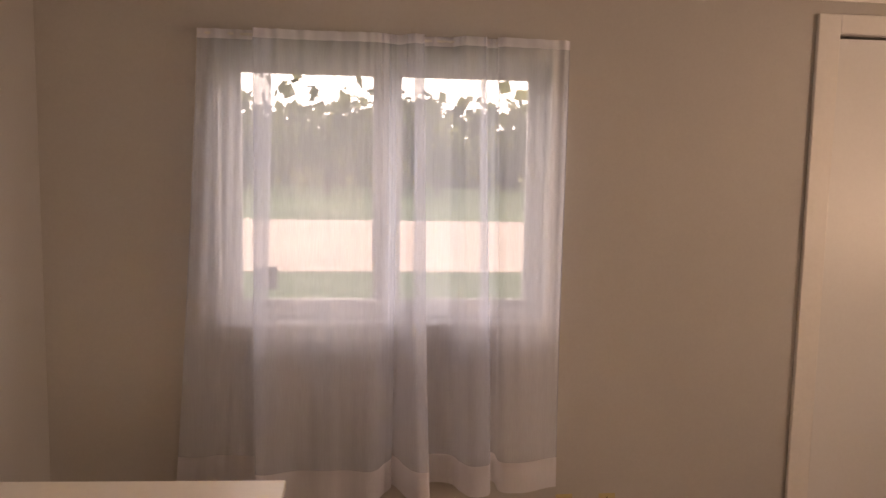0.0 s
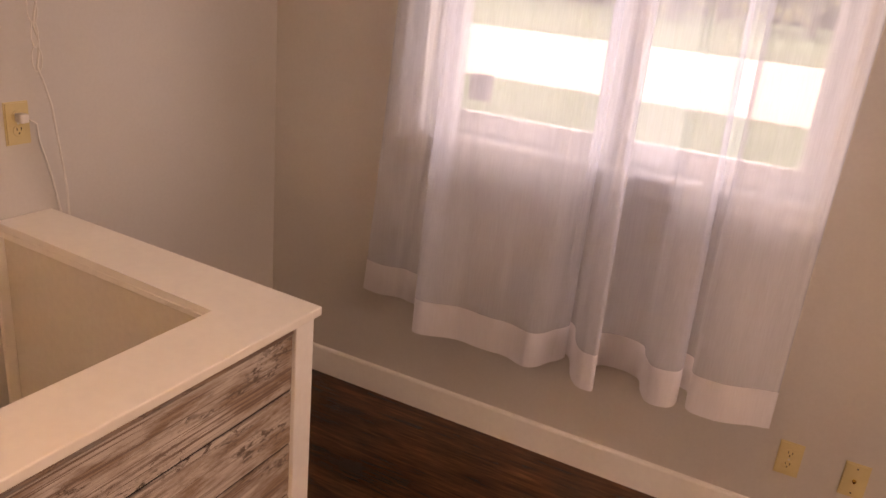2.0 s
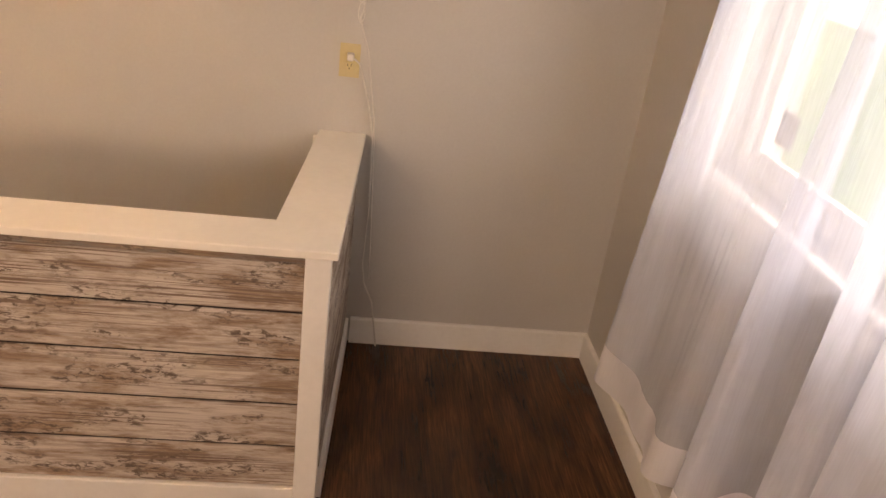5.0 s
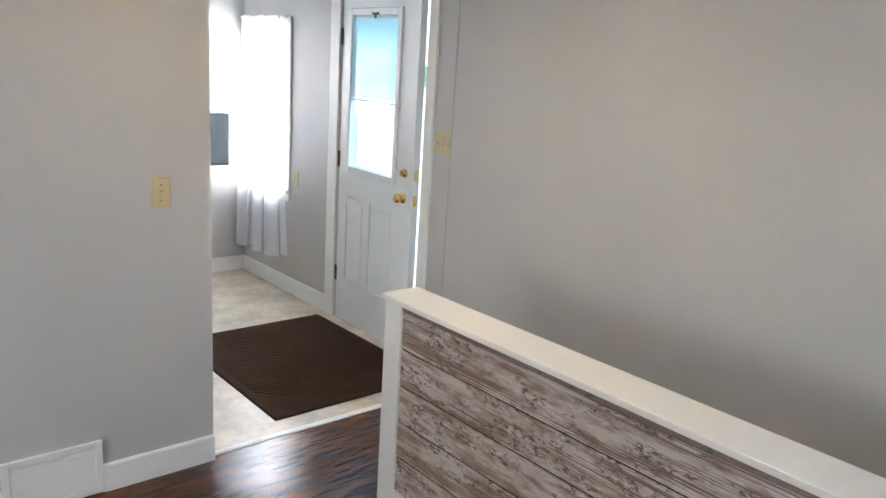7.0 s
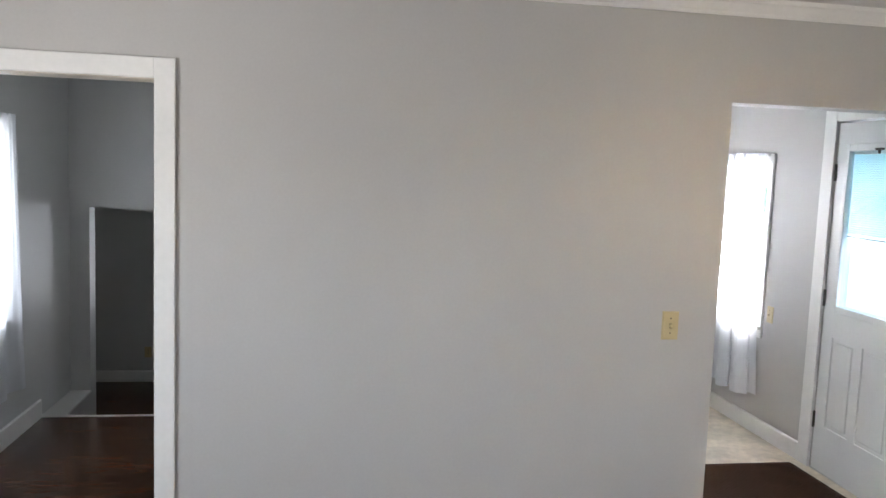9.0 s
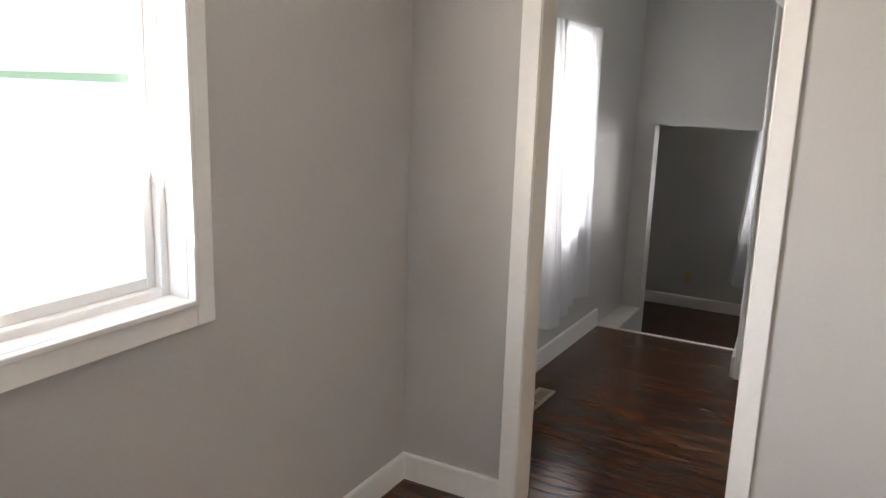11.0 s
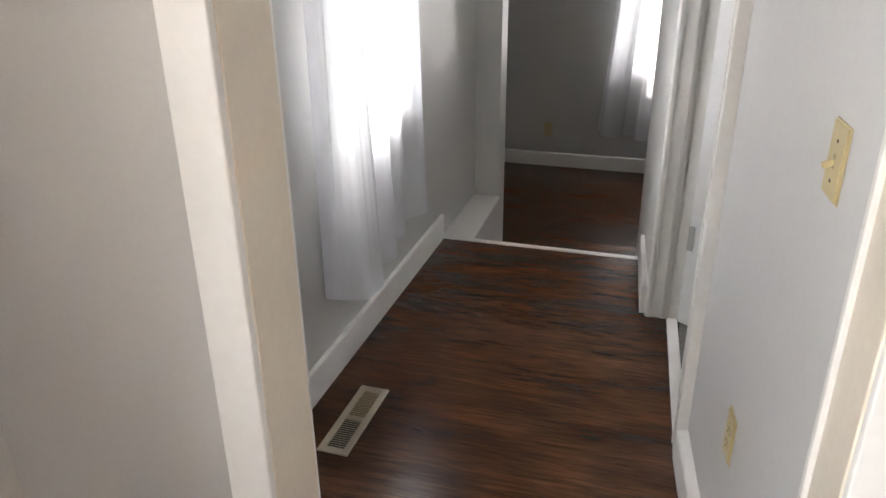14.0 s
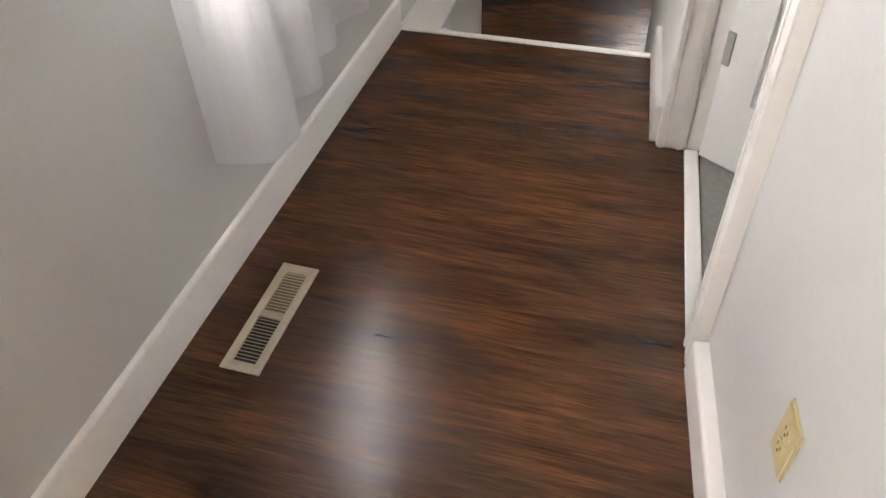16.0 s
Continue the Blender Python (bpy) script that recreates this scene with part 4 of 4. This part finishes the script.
# ---------------- electrical plates ----------------
def plate(name, label, category, m, kind, gang=1):
    """A wall plate in its own pose: x to the right, z up, y out of the wall."""
    p = thing(name, label, category, "", "", m)
    w, h = 0.070 + 0.046 * (gang - 1), 0.115
    bm = bmesh.new()
    bm_box(bm, (-w / 2, 0, -h / 2), (w / 2, 0.006, h / 2))
    bmesh.ops.bevel(bm, geom=[e for e in bm.edges if all(v.co.y > 0.005 for v in e.verts)], offset=0.0035, segments=2, affect="EDGES")
    part("cover_plate", bm, IVORY, p)
    if kind == "outlet":
        for z in (-0.0195, 0.0195):
            bm = bmesh.new()
            bm_lathe(bm, [(0.0165, 0), (0.0165, 0.0015), (0.015, 0.0022)], Matrix.Translation((0, 0.006, z)) @ Matrix.Rotation(radians(-90), 4, "X"), 16)
            s = part("socket", bm, IVORY, p)
            for x in (-0.006, 0.006):
                boxpart("slot", (x - 0.0012, 0.0080, z + 0.001), (x + 0.0012, 0.0087, z + 0.009), DARKSLOT, s)
            boxpart("ground_slot", (-0.002, 0.0080, z - 0.009), (0.002, 0.0087, z - 0.004), DARKSLOT, s)
        screws = (0.0,)
    elif kind == "switch":
        for g in range(gang):
            x = (g - (gang - 1) / 2) * 0.046
            # Thin plate that paints the shadow slot round the toggle.
            boxpart("toggle_shade", (x - 0.005, 0.0058, -0.011), (x + 0.005, 0.0066, 0.011), IVORYSHADE, p, edge=0.0003)
            tg = boxpart("toggle", (-0.0045, 0.0, -0.0045), (0.0045, 0.017, 0.0045), IVORY, p, edge=0.0012, m=Matrix.Translation((x, 0.006, 0)) @ Matrix.Rotation(radians(-28), 4, "X"))
        screws = (-0.030, 0.030)
    else:
        bm = bmesh.new()
        bm_lathe(bm, [(0.006, 0), (0.006, 0.004), (0.0045, 0.004), (0.0045, 0.010)], Matrix.Translation((0, 0.006, 0)) @ Matrix.Rotation(radians(-90), 4, "X"), 12)
        part("socket", bm, BRASS, p, "small brass jack")
        screws = (-0.042, 0.042)
    for z in screws:
        bm = bmesh.new()
        bm_lathe(bm, [(0.003, 0), (0.003, 0.001), (0.001, 0.0014)], Matrix.Translation((0, 0.006, z)) @ Matrix.Rotation(radians(-90), 4, "X"), 8)
        part("screw", bm, STEEL if kind == "outlet" else DARKMETAL, p)
    return p


plate("wall_outlet", "ivory duplex outlet with a cord plugged in", "outlet", pose(XW, 2.015, 1.131, 0, 0, -90), "outlet")
plate("wall_outlet", "ivory duplex outlet above the baseboard", "outlet", pose(0.959, YN, 0.298, 0, 0, 180), "outlet")
plate("wall_jack", "ivory cable jack plate above the baseboard", "jack", pose(1.143, YN, 0.297, 0, 0, 180), "jack")
plate("light_switch", "ivory light switch beside the kitchen opening", "switch", pose(0.467, YS, 1.168, 0, 0, 0), "switch")
plate("wall_outlet", "ivory duplex outlet low on the grey wall", "outlet", pose(1.704, YS, 0.400, 0, 0, 0), "outlet")
plate("triple_switch", "ivory triple light switch beside the entry door", "switch", pose(XK, -1.060, 1.286, 0, 0, -90), "switch", 3)
plate("light_switch", "ivory light switch on the kitchen wall", "switch", pose(XK, -2.648, 0.858, 0, 0, -90), "switch")
hang = -90 + math.degrees(math.atan2(0.117, 1.082))
plate("light_switch", "ivory light switch on the hall wall", "switch", pose(2.4530, -1.118, 1.187, 0, 0, hang + 0), "switch")
plate("wall_outlet", "ivory duplex outlet on the hall wall", "outlet", pose(2.4855, -1.420, 0.452, 0, 0, hang + 0), "outlet")
plate("wall_outlet", "ivory duplex outlet in the lower room", "outlet", pose(3.645, YL, -0.290, 0, 0, 0), "outlet")

# plug and the two cords on the west wall
cords = thing("hanging_cord", "white lamp cord plaited round a chain on the wall", "cord")
bm = bmesh.new()
bm_box(bm, (XW + 0.006, 2.005, 1.135), (XW + 0.035, 2.030, 1.160))
bevel(bm, 0.005)
part("plug", bm, CORD, cords)
bm = bmesh.new()
bm_tube(bm, [(XW + 0.03, 2.025, 1.147), (XW + 0.032, 2.050, 1.13), (XW + 0.014, 2.066, 1.08), (XW + 0.012, 2.095, 0.98), (XW + 0.012, 2.115, 0.87), (XW + 0.012, 2.125, 0.60), (XW + 0.02, 2.12, 0.36), (XW + 0.05, 2.13, 0.30), (XW + 0.03, 2.17, 0.20), (XW + 0.06, 2.20, 0.02)], 0.0032, 6)
part("lower_cord", bm, CORD, cords, "thin white cord", True)
bm = bmesh.new()
pts = [(XW + 0.066, 2.042, 2.0)] + [(XW + 0.066 + 0.004 * math.sin(k), 2.038 + 0.02 * (1.9 - z) + 0.008 * math.sin(k * 1.9), z) for k, z in enumerate([1.95 - 0.035 * q for q in range(21)])]
pts += [(XW + 0.062, 2.078, 1.18), (XW + 0.055, 2.098, 1.05), (XW + 0.048, 2.115, 0.95), (XW + 0.040, 2.122, 0.85), (XW + 0.030, 2.14, 0.5), (XW + 0.016, 2.15, 0.30)]
bm_tube(bm, pts, 0.0032, 6)
part("upper_cord", bm, CORD, cords, "thin white cord", True)
for k in range(18):
    z = 2.36 - 0.062 * k
    bm = bmesh.new()
    y = 2.030 + 0.02 * (2.0 - z)
    ring = [(XW + 0.066 + (0.006 if k % 2 else 0) * math.cos(a), y + 0.0105 * math.cos(a), z + 0.034 * math.sin(a)) for a in [2 * math.pi * q / 12 for q in range(13)]]
    bm_tube(bm, ring, 0.0024, 5)
    part("chain_link", bm, CORD, cords)

# ---------------- vents ----------------
vent = thing("return_air_grille", "white louvred return air grille at the wall foot", "vent")
x0, x1, z0, z1 = 0.720, 1.070, 0.004, 0.222
for lo, hi in (((x0, YS, z0), (x0 + 0.028, YS + 0.016, z1)), ((x1 - 0.028, YS, z0), (x1, YS + 0.016, z1)),
               ((x0 + 0.028, YS, z0), (x1 - 0.028, YS + 0.016, z0 + 0.028)), ((x0 + 0.028, YS, z1 - 0.028), (x1 - 0.028, YS + 0.016, z1))):
    boxpart("frame", lo, hi, TRIM, vent, edge=0.003)
boxpart("backing", (x0 + 0.028, YS + 0.001, z0 + 0.028), (x1 - 0.028, YS + 0.003, z1 - 0.028), GREYBOX, vent)
for k in range(13):
    z = z0 + 0.036 + k * 0.0125
    bm = bmesh.new()
    bm_box(bm, (x0 + 0.028, -0.006, -0.001), (x1 - 0.028, 0.006, 0.001), Matrix.Translation((0, YS + 0.010, z)) @ Matrix.Rotation(radians(-35), 4, "X"))
    part("slat", bm, TRIM, vent)

reg = thing("floor_register", "tan metal floor register with slots beside the wall", "floor vent", "", "", pose(3.560, -1.797, 0.0, 0, 0, -1.3))
RW, RL = 0.102, 0.354
for lo, hi in (((-RW / 2, -RL / 2, 0), (-RW / 2 + 0.022, RL / 2, 0.006)), ((RW / 2 - 0.022, -RL / 2, 0), (RW / 2, RL / 2, 0.006)),
               ((-RW / 2 + 0.022, -RL / 2, 0), (RW / 2 - 0.022, -RL / 2 + 0.026, 0.006)), ((-RW / 2 + 0.022, RL / 2 - 0.026, 0), (RW / 2 - 0.022, RL / 2, 0.006)),
               ((-RW / 2 + 0.022, -0.010, 0), (RW / 2 - 0.022, 0.010, 0.006))):
    boxpart("frame", lo, hi, REGISTER, reg, edge=0.0015)
# Near-black sheet on the floor stands in for shade down the duct.
boxpart("throat_shade", (-RW / 2 + 0.022, 0.010, 0.0002), (RW / 2 - 0.022, RL / 2 - 0.026, 0.0008), DARKSLOT, reg)
boxpart("damper", (-RW / 2 + 0.022, -RL / 2 + 0.026, 0.0002), (RW / 2 - 0.022, -0.010, 0.0010), mat("olive_damper_metal", (0.20, 0.15, 0.085), 0.5, metal=0.2, grain=0.1), reg, "olive brown damper")
for k in range(30):
    y = -RL / 2 + 0.031 + k * 0.0102
    if abs(y) > 0.012:
        boxpart("slat", (-RW / 2 + 0.022, y - 0.0011, 0.0015), (RW / 2 - 0.022, y + 0.0011, 0.0030), REGISTER, reg)

# ---------------- boxed duct with access door, ceiling lamp, grey wall box, mat ----------------
duct = thing("access_box", "grey boxed duct with a white access door under the ceiling", "bulkhead", "", "structure")
boxpart("box_body", (XW, -0.640, 2.145), (-0.885, -0.130, TOP), WALL, duct, edge=0.003)
boxpart("bottom_ledge", (XW, YS, 2.120), (-0.900, -0.640, TOP), WALL, duct)
for lo, hi in (((-0.885, -0.640, 2.135), (-0.868, -0.600, TOP)), ((-0.885, -0.160, 2.135), (-0.868, -0.120, TOP)), ((-0.885, -0.600, 2.135), (-0.868, -0.160, 2.172))):
    boxpart("door_frame", lo, hi, TRIM, duct, "white painted frame", 0.003)
acc = boxpart("access_door", (-0.880, -0.594, 2.178), (-0.872, -0.166, TOP - 0.004), TRIM, duct, "white painted access door", 0.002)
boxpart("door_groove", (-0.8722, -0.402, 2.180), (-0.8710, -0.398, TOP - 0.004), WALL, acc)
for z in (2.24, 2.40):
    boxpart("hinge", (-0.873, -0.168, z - 0.03), (-0.866, -0.158, z + 0.03), DARKMETAL, acc, "small dark hinge", 0.001)

lamp = thing("ceiling_light", "lit drum ceiling light with a brass rim on a short stem", "ceiling light", "", "", pose(0.22, 0.364, 0))
bm = bmesh.new()
bm_lathe(bm, [(0.07, TOP), (0.07, TOP - 0.02), (0.012, TOP - 0.022), (0.010, TOP - 0.118)], Matrix.Identity(4), 24)
part("canopy", bm, BRASS, lamp, "brass ceiling plate", True)
bm = bmesh.new()
for k in range(40):
    a, b = 2 * math.pi * k / 40, 2 * math.pi * (k + 1) / 40
    vs = [bm.verts.new((r * math.cos(q), r * math.sin(q), z)) for q, r, z in ((a, 0.128, 2.235), (b, 0.128, 2.235), (b, 0.124, 2.345), (a, 0.124, 2.345))]
    bm.faces.new(vs)
bmesh.ops.remove_doubles(bm, verts=bm.verts[:], dist=0.0005)
part("shade", bm, SHADE, lamp, "glowing cream glass drum", True)
for z in (2.235, 2.345):
    bm = bmesh.new()
    bm_tube(bm, [(0.130 * math.cos(q), 0.130 * math.sin(q), z) for q in [2 * math.pi * k / 36 for k in range(37)]], 0.007, 8)
    part("rim", bm, mat("aged_brass", (0.42, 0.28, 0.10), 0.35, metal=0.9, grain=0.1), lamp, "aged brass rim", True)
bm = bmesh.new()
bm_lathe(bm, [(0.008, TOP - 0.116), (0.018, TOP - 0.122), (0.020, TOP - 0.130), (0.006, TOP - 0.134)], Matrix.Identity(4), 14)
part("bulb_glass", bm, SHADE, lamp, "lit bulb", True)
for k in range(3):
    a = 2.1 * k + 0.4
    bm = bmesh.new()
    bm_tube(bm, [(0, 0, TOP - 0.114), (0.124 * math.cos(a), 0.124 * math.sin(a), TOP - 0.114)], 0.004, 6)
    part("arm", bm, BRASS, lamp)

gb = thing("wall_box", "blue-grey metal box fixed on the kitchen wall", "wall box")
boxpart("box_body", (-0.875, YK, 0.907), (-0.445, YK + 0.42, 1.272), GREYBOX, gb, edge=0.006)
boxpart("box_door", (-0.863, YK + 0.42, 0.919), (-0.457, YK + 0.426, 1.26), GREYBOX, gb, edge=0.003)

dm = thing("door_mat", "dark brown ribbed doormat before the entry door", "mat")
boxpart("mat_backing", (-1.095, -2.160, 0.001), (-0.115, -0.912, 0.009), MAT, dm, edge=0.003)
bm = bmesh.new()
for k in range(86):
    c = -0.9 + k * 0.031
    lo_x, hi_x, lo_y, hi_y = -1.045, -0.165, -2.11, -0.962
    xs0 = max(lo_x, lo_x + (c - (hi_y - lo_y)) if c > (hi_y - lo_y) else lo_x)
    ys0 = lo_y + c - (xs0 - lo_x)
    if ys0 < lo_y or ys0 > hi_y + 1e-6:
        continue
    run = min(ys0 - lo_y, hi_x - xs0)
    if run < 0.03:
        continue
    bm_tube(bm, [(xs0, ys0, 0.009), (xs0 + run, ys0 - run, 0.009)], 0.003, 5)
tagged(part("mat_ribs", bm, MAT, dm, "raised diagonal ribs"), kind="stuff")
for lo, hi in (((-1.088, -2.153, 0.008), (-1.055, -0.919, 0.012)), ((-0.155, -2.153, 0.008), (-0.122, -0.919, 0.012)), ((-1.055, -2.153, 0.008), (-0.155, -2.120, 0.012)), ((-1.055, -0.952, 0.008), (-0.155, -0.919, 0.012))):
    boxpart("mat_border", lo, hi, MAT, dm, edge=0.002)

# ---------------- outside ----------------
GZ = -0.64
bm = bmesh.new()
outer = [bm.verts.new(q) for q in ((-400, -400, GZ), (400, -400, GZ), (400, 400, GZ), (-400, 400, GZ))]
inner = [bm.verts.new(q) for q in ((-1.2, -0.2, GZ), (-0.1, -0.2, GZ), (-0.1, 2.2, GZ), (-1.2, 2.2, GZ))]
for k in range(4):
    bm.faces.new((outer[k], outer[(k + 1) % 4], inner[(k + 1) % 4], inner[k]))
tagged(part("ground", bm, GRASS), "wide green lawn round the house", "lawn", "", "structure")
tagged(boxpart("road", (-200, 17.0, GZ - 0.05), (200, 33.0, GZ + 0.02), ROAD), "pale sunlit gravel road beyond the lawn", "road", "", "structure")
# Invented pale ground, so the east window looks out on plain white.
tagged(boxpart("pavement", (5.6, -90.0, GZ - 0.05), (390.0, 16.0, GZ + 0.03), ROAD), "wide added pale ground that whitens the east window view", "pavement", "", "structure")
tagged(boxpart("pavement", (-44.0, -46.0, GZ - 0.05), (-1.33, 3.0, -0.20), ROAD, edge=0.02), "pale concrete drive outside the entry door", "pavement", "", "structure")


haze = bpy.data.materials.new("bright_hazy_sky")
haze.use_nodes = True
hb = haze.node_tree.nodes["Principled BSDF"]
hb.inputs["Base Color"].default_value = (0, 0, 0, 1)
hb.inputs["Emission Color"].default_value = (0.62, 0.80, 1.0, 1)
hb.inputs["Emission Strength"].default_value = 2.6
bm = bmesh.new()
ring = [(240 * math.cos(radians(a)), 240 * math.sin(radians(a))) for a in range(20, 161, 10)]
low_v = [bm.verts.new((x, y, GZ - 1)) for x, y in ring]
top_v = [bm.verts.new((x, y, 170)) for x, y in ring]
for k in range(len(ring) - 1):
    bm.faces.new((low_v[k], low_v[k + 1], top_v[k + 1], top_v[k]))
tagged(part("backdrop", bm, haze), "bright hazy sky behind the far trees", "sky", "", "structure")


def tree(x, y, h, seed):
    rg = random.Random(seed)
    tr = thing("tree", "tall green leafy tree across the road", "tree", "trees across the road", "", pose(x, y, GZ))
    bm = bmesh.new()
    prev = Vector((0, 0, 0))
    tops = []
    for k in range(6):
        nx = prev + Vector((rg.uniform(-0.2, 0.2), rg.uniform(-0.2, 0.2), h * 0.11))
        bm_tube(bm, [prev, nx], 0.028 * h * (1 - k / 8), 7)
        prev = nx
    for k in range(7):
        a = rg.uniform(0, 6.28)
        base = Vector((0, 0, h * rg.uniform(0.3, 0.6)))
        tip = base + Vector((math.cos(a) * h * 0.22, math.sin(a) * h * 0.22, h * rg.uniform(0.1, 0.25)))
        bm_tube(bm, [base, (base + tip) / 2 + Vector((0, 0, 0.2)), tip], 0.010 * h, 5)
        tops.append(tip)
    part("trunk", bm, BARK, tr)
    verts, faces = [], []
    centres = tops + [Vector((rg.gauss(0, h * 0.11), rg.gauss(0, h * 0.11), h * rg.uniform(0.4, 0.98))) for _ in range(16)]
    for c in centres:
        for _ in range(120):
            p = c + Vector((rg.gauss(0, h * 0.075), rg.gauss(0, h * 0.075), rg.gauss(0, h * 0.06)))
            s = h * rg.uniform(0.018, 0.036)
            u = Vector((rg.gauss(0, 1), rg.gauss(0, 1), rg.gauss(0, 1))).normalized()
            v = u.cross(Vector((rg.gauss(0, 1), rg.gauss(0, 1), rg.gauss(0, 1)))).normalized()
            n = len(verts)
            verts += [tuple(p + s * u), tuple(p + 0.6 * s * v), tuple(p - s * u), tuple(p - 0.6 * s * v)]
            faces.append((n, n + 1, n + 2, n + 3))
    me = bpy.data.meshes.new("crown")
    me.from_pydata(verts, [], faces)
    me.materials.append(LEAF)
    cr = new("crown", me)
    cr.parent = tr
    return tr


base_trees = [tree(-300, 90, 11, 1), tree(-290, 90, 13, 2), tree(-310, 90, 9.5, 3)]
rg = random.Random(21)
spots = [(-34 + 5.2 * k + rg.uniform(-2, 2), 68 + rg.uniform(-6, 16)) for k in range(15)]
for k, (x, y) in enumerate(spots):
    src_tree = base_trees[k % 3]
    s = rg.uniform(0.46, 0.72)
    copy = copy_thing(src_tree, pose(x, y, GZ, 0, 0, rg.uniform(0, 360)))
    copy.scale = (s * 1.35, s * 1.35, s * 0.92)
tagged(bpy.data.objects["tree"], "tall green leafy tree across the road")
hedge_v, hedge_f = [], []
for k in range(14000):
    p = Vector((rg.uniform(-60, 70), rg.uniform(86, 100), GZ + abs(rg.gauss(0, 4))))
    s = rg.uniform(0.5, 1.1)
    u = Vector((rg.gauss(0, 1), rg.gauss(0, 1), rg.gauss(0, 1))).normalized()
    v = u.cross(Vector((rg.gauss(0, 1), rg.gauss(0, 1), rg.gauss(0, 1)))).normalized()
    n = len(hedge_v)
    hedge_v += [tuple(p + s * u), tuple(p + s * v), tuple(p - s * u), tuple(p - s * v)]
    hedge_f.append((n, n + 1, n + 2, n + 3))
me = bpy.data.meshes.new("far_woods")
me.from_pydata(hedge_v, [], hedge_f)
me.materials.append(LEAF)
tagged(new("far_woods", me), "dense green undergrowth along the far field", "woods", "", "stuff")


# ---------------- floor boards and tiles ----------------
def boards(parent, x0, x1, y0, y1, z, seed, holes=(), width=0.166, length=1.21):
    """Laminate boards along x between the limits, cut round holes (x0, x1, y0, y1)."""
    rg2 = random.Random(seed)
    cache = {}
    y = y0
    while y < y1 - 0.004:
        ya, yb = y, min(y + width, y1)
        s = x0 - rg2.uniform(0.05, length)
        while s < x1:
            spans = [(max(s, x0), min(s + length, x1))]
            for hx0, hx1, hy0, hy1 in holes:
                if yb > hy0 + 0.001 and ya < hy1 - 0.001:
                    cut = []
                    for a, b in spans:
                        if hx0 > a:
                            cut.append((a, min(b, hx0)))
                        if hx1 < b:
                            cut.append((max(a, hx1), b))
                    spans = cut
            for a, b in spans:
                if b - a < 0.015:
                    continue
                key = (round(b - a, 3), round(yb - ya, 3))
                if key not in cache:
                    bm2 = bmesh.new()
                    g = 0.00012
                    bm_box(bm2, (g, g, -0.010), (b - a - g, yb - ya - g, 0.0))
                    cache[key] = mesh_of("floor_board", bm2, FLOORWOOD)
                ob = new("floor_board", cache[key])
                ob.parent = parent
                ob.location = (a, ya, z)
            s += length
        y += width


boards(floor_room, XW, XE, -0.767, YN, 0.0, 7, [(XW - 1, -0.17, 0.06, 1.88)])
boards(floor_hall, 2.40, 3.78, YH + 0.006, -0.767, 0.0, 9, [(2.3, 2.56, -2.73, -1.955)])
boards(floor_lower, 1.6, 5.2, YL, YH - 0.6, LOW, 12)
rg = random.Random(5)
bm = bmesh.new()
bm_box(bm, (0.002, 0.002, -0.006), (0.598, 0.298, 0.0))
tile_me = mesh_of("tile", bm, TILE)
for i in range(2):
    for j in range(8):
        ob = new("tile", tile_me)
        ob.parent = floor_bath
        ob.location = (1.25 + 0.6 * i + 0.12 * (j % 2) - 0.12, -3.29 + 0.3 * j, 0.002)
